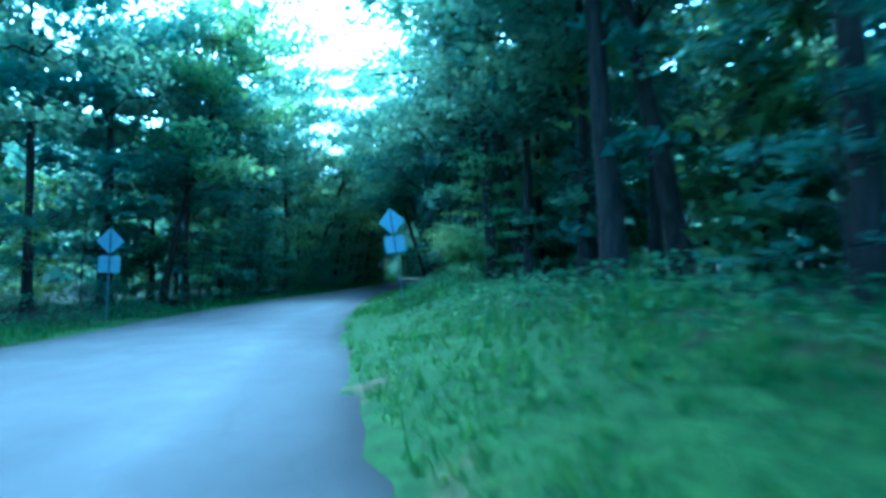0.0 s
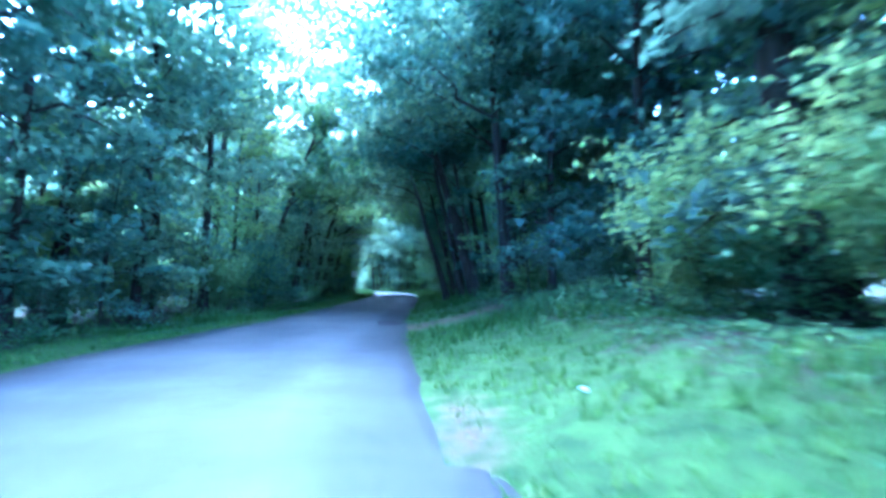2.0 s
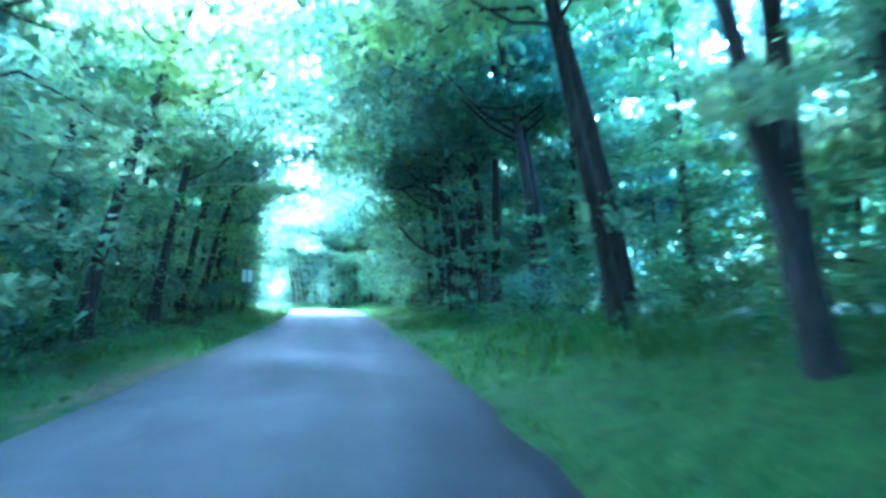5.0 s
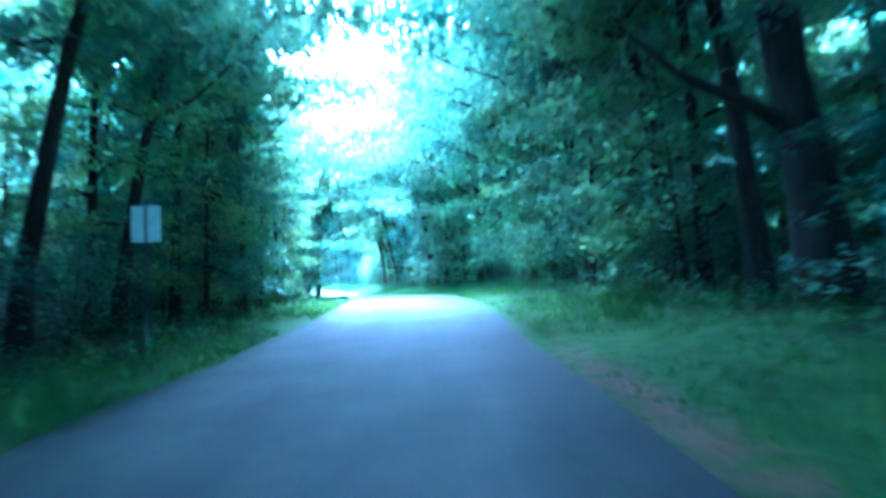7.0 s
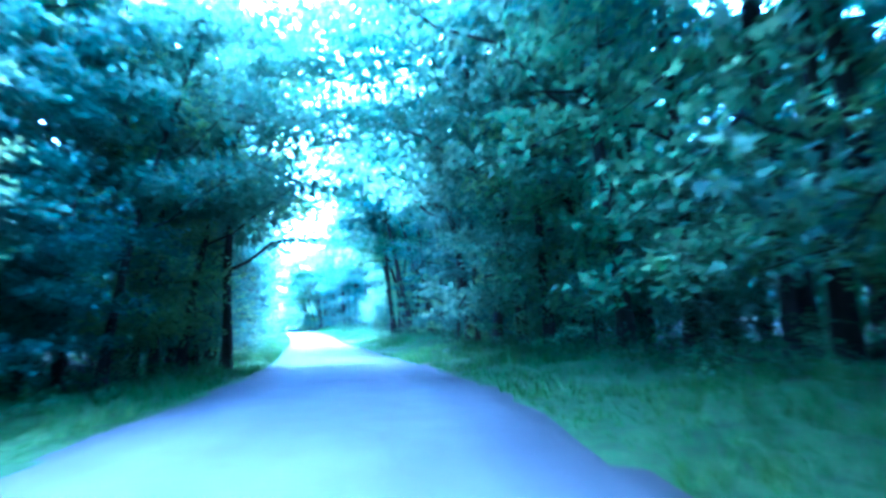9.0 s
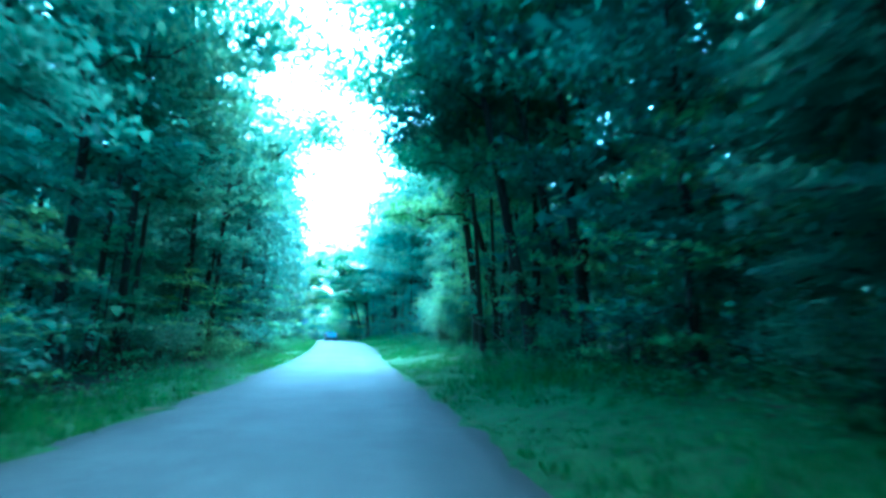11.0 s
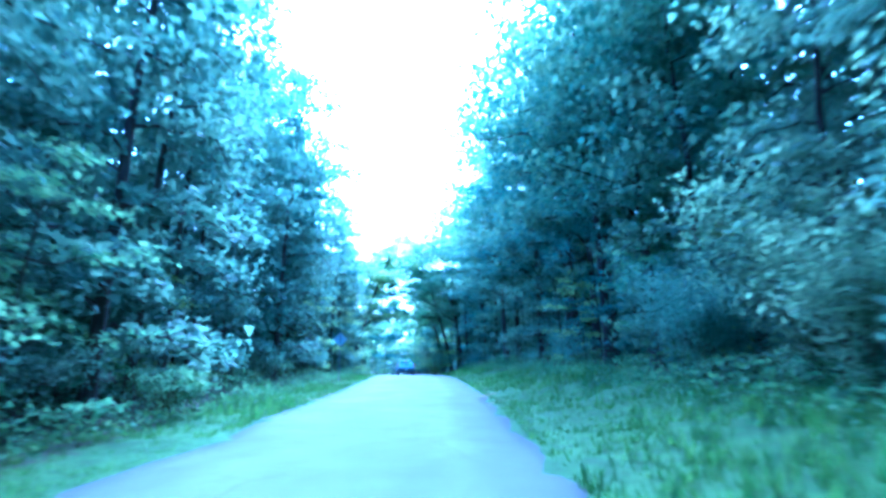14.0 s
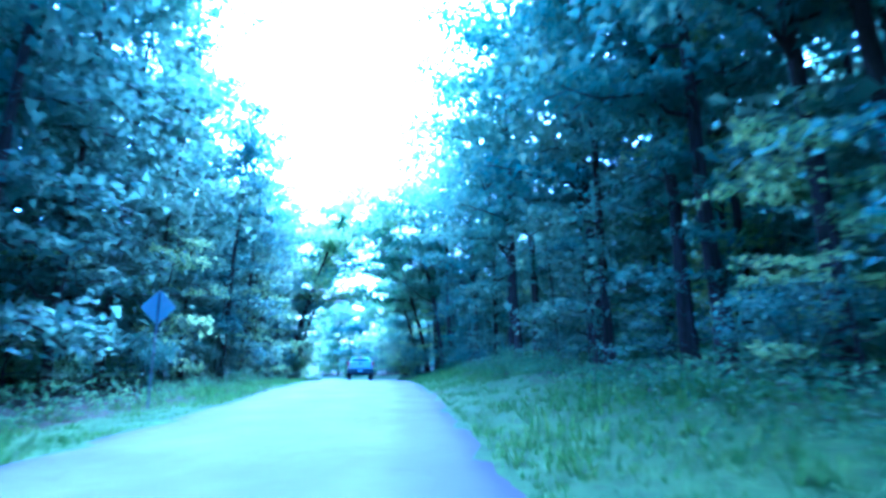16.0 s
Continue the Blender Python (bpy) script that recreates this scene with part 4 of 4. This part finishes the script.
def plate(bm, outline, y, thick, corner):
    """A flat sign blank with rounded corners, in the xz plane."""
    pts = []
    n = len(outline)
    for i in range(n):
        p, a, b = Vector(outline[i]), Vector(outline[i - 1]), Vector(outline[(i + 1) % n])
        d1, d2 = (a - p).normalized(), (b - p).normalized()
        for k in range(5):
            w = k / 4
            pts.append(p + d1 * corner * (1 - w) ** 2 + d2 * corner * w ** 2)
    vs = [bm.verts.new((p.x, y, p.y)) for p in pts]
    face = bm.faces.new(vs)
    r = bmesh.ops.extrude_face_region(bm, geom=[face])
    bmesh.ops.translate(bm, vec=(0, thick, 0), verts=[g for g in r["geom"] if isinstance(g, bmesh.types.BMVert)])
    bmesh.ops.recalc_face_normals(bm, faces=bm.faces)


def post(parent, top):
    """A flanged steel channel, one closed section drawn up to the top."""
    section = [(-0.031, 0.023), (-0.015, 0.023), (-0.012, -0.004), (0.012, -0.004), (0.015, 0.023), (0.031, 0.023), (0.031, 0.029), (0.02, 0.029), (0.016, 0.004), (-0.016, 0.004), (-0.02, 0.029), (-0.031, 0.029)]
    bm = bmesh.new()
    face = bm.faces.new([bm.verts.new((x, y, -0.6)) for x, y in section])
    r = bmesh.ops.extrude_face_region(bm, geom=[face])
    bmesh.ops.translate(bm, vec=(0, 0, top + 0.6), verts=[g for g in r["geom"] if isinstance(g, bmesh.types.BMVert)])
    bmesh.ops.recalc_face_normals(bm, faces=bm.faces)
    return part("post", bm, OLD_STEEL, parent, "dark weathered steel channel post")


def bolts(parent, heights):
    for h in heights:
        bm = bmesh.new()
        bmesh.ops.create_cone(bm, cap_ends=True, segments=6, radius1=0.012, radius2=0.012, depth=0.02, matrix=pose(0, -0.016, h, 90))
        part("bolt", bm, GALVANISED, parent)


def diamond_sign(m, rise=0.0, lower=True):
    ob = thing("road_sign", m, "back of a grey diamond road sign" + (" with a square plate below" if lower else " on a thin post"), "road sign")
    post(ob, 3.08 + rise)
    bm = bmesh.new()
    d, h = 0.45, 2.7 + rise
    plate(bm, [(0, h - d), (d, h), (0, h + d), (-d, h)], 0.032, 0.004, 0.06)
    part("diamond_panel", bm, ALUMINIUM, ob)
    bolts(ob, [h + rise for h in (1.75, 2.1, 2.43, 2.96)][0 if lower else 2:])
    if not lower:
        return
    bm = bmesh.new()
    plate(bm, [(-0.34, 1.65 + rise), (0.34, 1.65 + rise), (0.34, 2.21 + rise), (-0.34, 2.21 + rise)], 0.032, 0.004, 0.05)
    part("square_panel", bm, ALUMINIUM, ob)


def plate_sign(m):
    ob = thing("road_sign", m, "back of a grey rectangular road sign on a thin post", "road sign")
    post(ob, 3.05)
    bm = bmesh.new()
    plate(bm, [(-0.305, 2.27), (0.305, 2.27), (0.305, 3.02), (-0.305, 3.02)], 0.032, 0.004, 0.04)
    part("panel", bm, SKYLIT_SIGN, ob)
    bolts(ob, (2.4, 2.88))


diamond_sign(standing(19.2, 2.78, 180, 1.0, -8), 0.16)
diamond_sign(standing(20.2, -7.0, 0, 1.0, 2))
diamond_sign(standing(202, -6.15), -0.22, False)
plate_sign(standing(92.7, -6.0))


def paper_scrap(s, u, turn):
    """A crumpled scrap of paper in the grass."""
    rng = np.random.default_rng(int(s))
    bm = bmesh.new()
    bmesh.ops.create_icosphere(bm, subdivisions=2, radius=0.045)
    for v in bm.verts:
        v.co = v.co * rng.uniform(0.6, 1.15)
        v.co.z = v.co.z * 0.6 + 0.05
    me = bpy.data.meshes.new("paper_scrap")
    bm.to_mesh(me)
    bm.free()
    me.materials.append(PLATE)
    ob = new("paper_scrap", me)
    ob.matrix_basis = standing(s, u, turn)
    tagged(ob, "small crumpled scrap of white paper in the grass", "litter", "scraps of litter")


paper_scrap(27.3, 2.4, 20)
paper_scrap(49.2, 3.5, 70)


def road_patch(s, u, length, width):
    """A dark wet-looking patch at the road's edge, 4 mm proud."""
    rng = np.random.default_rng(6)
    bm = bmesh.new()
    ring = []
    for k in range(26):
        a = k * 2 * math.pi / 26
        r = 1 + 0.16 * math.sin(3 * a + 1) + rng.normal(0, 0.05)
        x, y = plan(s + length / 2 * r * math.sin(a), u + width / 2 * r * math.cos(a))
        du = (u + width / 2 * r * math.cos(a) - float(left_edge(s))) / float(right_edge(s) - left_edge(s))
        z = float(np.interp(s + length / 2 * r * math.sin(a), LINE_S, LINE_Z)) + 0.05 * (1 - (2 * du - 1) ** 2)
        ring.append(bm.verts.new((x, y, z + 0.008)))
    face = bm.faces.new(ring)
    r = bmesh.ops.extrude_face_region(bm, geom=[face])
    bmesh.ops.translate(bm, vec=(0, 0, -0.03), verts=[g for g in r["geom"] if isinstance(g, bmesh.types.BMVert)])
    bmesh.ops.recalc_face_normals(bm, faces=bm.faces)
    me = bpy.data.meshes.new("road_patch")
    bm.to_mesh(me)
    bm.free()
    me.materials.append(DARK_PATCH)
    tagged(new("road_patch", me), "dark patch at the road edge", "road patch", kind="structure")


road_patch(42.4, 0.72, 2.4, 1.0)


# ---------------------------------------------------------------- pickup
def prism(bm, outline, half):
    """A side outline in the yz plane, drawn out to both sides."""
    faces = bm.faces.new([bm.verts.new((-half, y, z)) for y, z in outline])
    r = bmesh.ops.extrude_face_region(bm, geom=[faces])
    bmesh.ops.translate(bm, vec=(2 * half, 0, 0), verts=[g for g in r["geom"] if isinstance(g, bmesh.types.BMVert)])
    bmesh.ops.recalc_face_normals(bm, faces=bm.faces)


def pickup(m):
    ob = thing("pickup_truck", m, "white-silver pickup truck with a dark rear window on the road", "pickup truck")
    # +y is the truck's front; its tailgate is at y = 0.1
    bm = bmesh.new()
    prism(bm, [(0.14, 0.52), (0.62, 0.5), (0.72, 0.78), (0.9, 0.86), (1.2, 0.86), (1.38, 0.78), (1.48, 0.5), (3.85, 0.5), (3.95, 0.78), (4.13, 0.86), (4.43, 0.86), (4.6, 0.78), (4.7, 0.5),
               (5.3, 0.52), (5.36, 0.95), (5.2, 1.08), (3.95, 1.16), (2.2, 1.16), (2.2, 0.96), (0.14, 0.96)], 0.96)
    part("body", bm, PAINT, ob, "", 0.03)
    for sx in (-1, 1):
        bm = bmesh.new()
        box(bm, sx * 0.9, 1.16, 1.14, 0.12, 2.08, 0.42)
        part("bed_side", bm, PAINT, ob, "", 0.035)
    bm = bmesh.new()
    box(bm, 0, 0.1, 1.1, 1.6, 0.07, 0.5)
    gate = part("tailgate", bm, PAINT, ob, "", 0.02)
    bm = bmesh.new()
    box(bm, 0, 0.055, 1.2, 0.22, 0.03, 0.08)
    part("handle", bm, BLACK, gate, "black tailgate handle", 0.008)
    bm = bmesh.new()
    vs = box(bm, 0, 3.15, 1.42, 1.74, 1.9, 0.6)
    for v in vs:
        if v.co.z > 1.4:
            v.co.x *= 0.76
            v.co.y = 3.15 + (v.co.y - 3.15) * 0.66
    part("cab", bm, PAINT, ob, "", 0.07)
    bm = bmesh.new()
    a, b = [(-0.72, 2.27, 1.28), (0.72, 2.27, 1.28)], [(0.6, 2.46, 1.64), (-0.6, 2.46, 1.64)]
    f = bm.faces.new([bm.verts.new(p) for p in a + b])
    r = bmesh.ops.extrude_face_region(bm, geom=[f])
    bmesh.ops.translate(bm, vec=(0, -0.03, 0.0), verts=[g for g in r["geom"] if isinstance(g, bmesh.types.BMVert)])
    bmesh.ops.recalc_face_normals(bm, faces=bm.faces)
    part("rear_window", bm, GLASS, ob, "dark tinted rear window")
    bm = bmesh.new()
    box(bm, 0, 2.56, 1.70, 0.42, 0.06, 0.05)
    part("third_brake_light", bm, RED_LENS, ob, "red high brake light", 0.01)
    bm = bmesh.new()
    box(bm, 0, -0.04, 0.66, 1.92, 0.24, 0.33)
    bumper = part("rear_bumper", bm, DARK_STEEL, ob, "dull dark grey step bumper", 0.05)
    bm = bmesh.new()
    box(bm, 0, -0.166, 0.66, 0.31, 0.012, 0.15)
    num = part("number_plate", bm, PLATE, bumper, "white number plate", 0.003)
    bm = bmesh.new()
    box(bm, 0, 0.3, 0.44, 1.3, 0.3, 0.18)
    part("underbody", bm, BLACK, ob)
    for sx in (-1, 1):
        bm = bmesh.new()
        box(bm, sx * 0.885, 0.085, 1.08, 0.13, 0.08, 0.46)
        lamp = part("tail_light", bm, RED_LENS, ob, "red tail light", 0.02)
        bm = bmesh.new()
        box(bm, sx * 0.885, 0.043, 0.98, 0.1, 0.012, 0.1)
        part("reversing_lens", bm, WHITE_LENS, lamp, "white reversing lens")
        bm = bmesh.new()
        box(bm, sx * 1.08, 3.75, 1.36, 0.2, 0.09, 0.22)
        part("mirror", bm, BLACK, ob, "black door mirror", 0.03)
        for wy in (1.05, 4.28):
            bm = bmesh.new()
            bmesh.ops.create_cone(bm, cap_ends=True, segments=28, radius1=0.37, radius2=0.37, depth=0.25, matrix=pose(sx * 0.83, wy, 0.37, 0, 90, 0))
            wheel = part("wheel", bm, RUBBER, ob, "", 0.03)
            bm = bmesh.new()
            bmesh.ops.create_cone(bm, cap_ends=True, segments=24, radius1=0.21, radius2=0.19, depth=0.04, matrix=pose(sx * 0.962, wy, 0.37, 0, sx * 90, 0))
            part("rim", bm, CHROME, wheel)
    return ob


def on_road(s, u):
    x, y = plan(s, u)
    z = float(np.interp(s, LINE_S, LINE_Z)) + 0.04
    return pose(x, y, z, math.degrees(math.atan(float(smooth(SLOPE, s)))), 0, math.degrees(heading(s)))


pickup(on_road(231, -1.75))
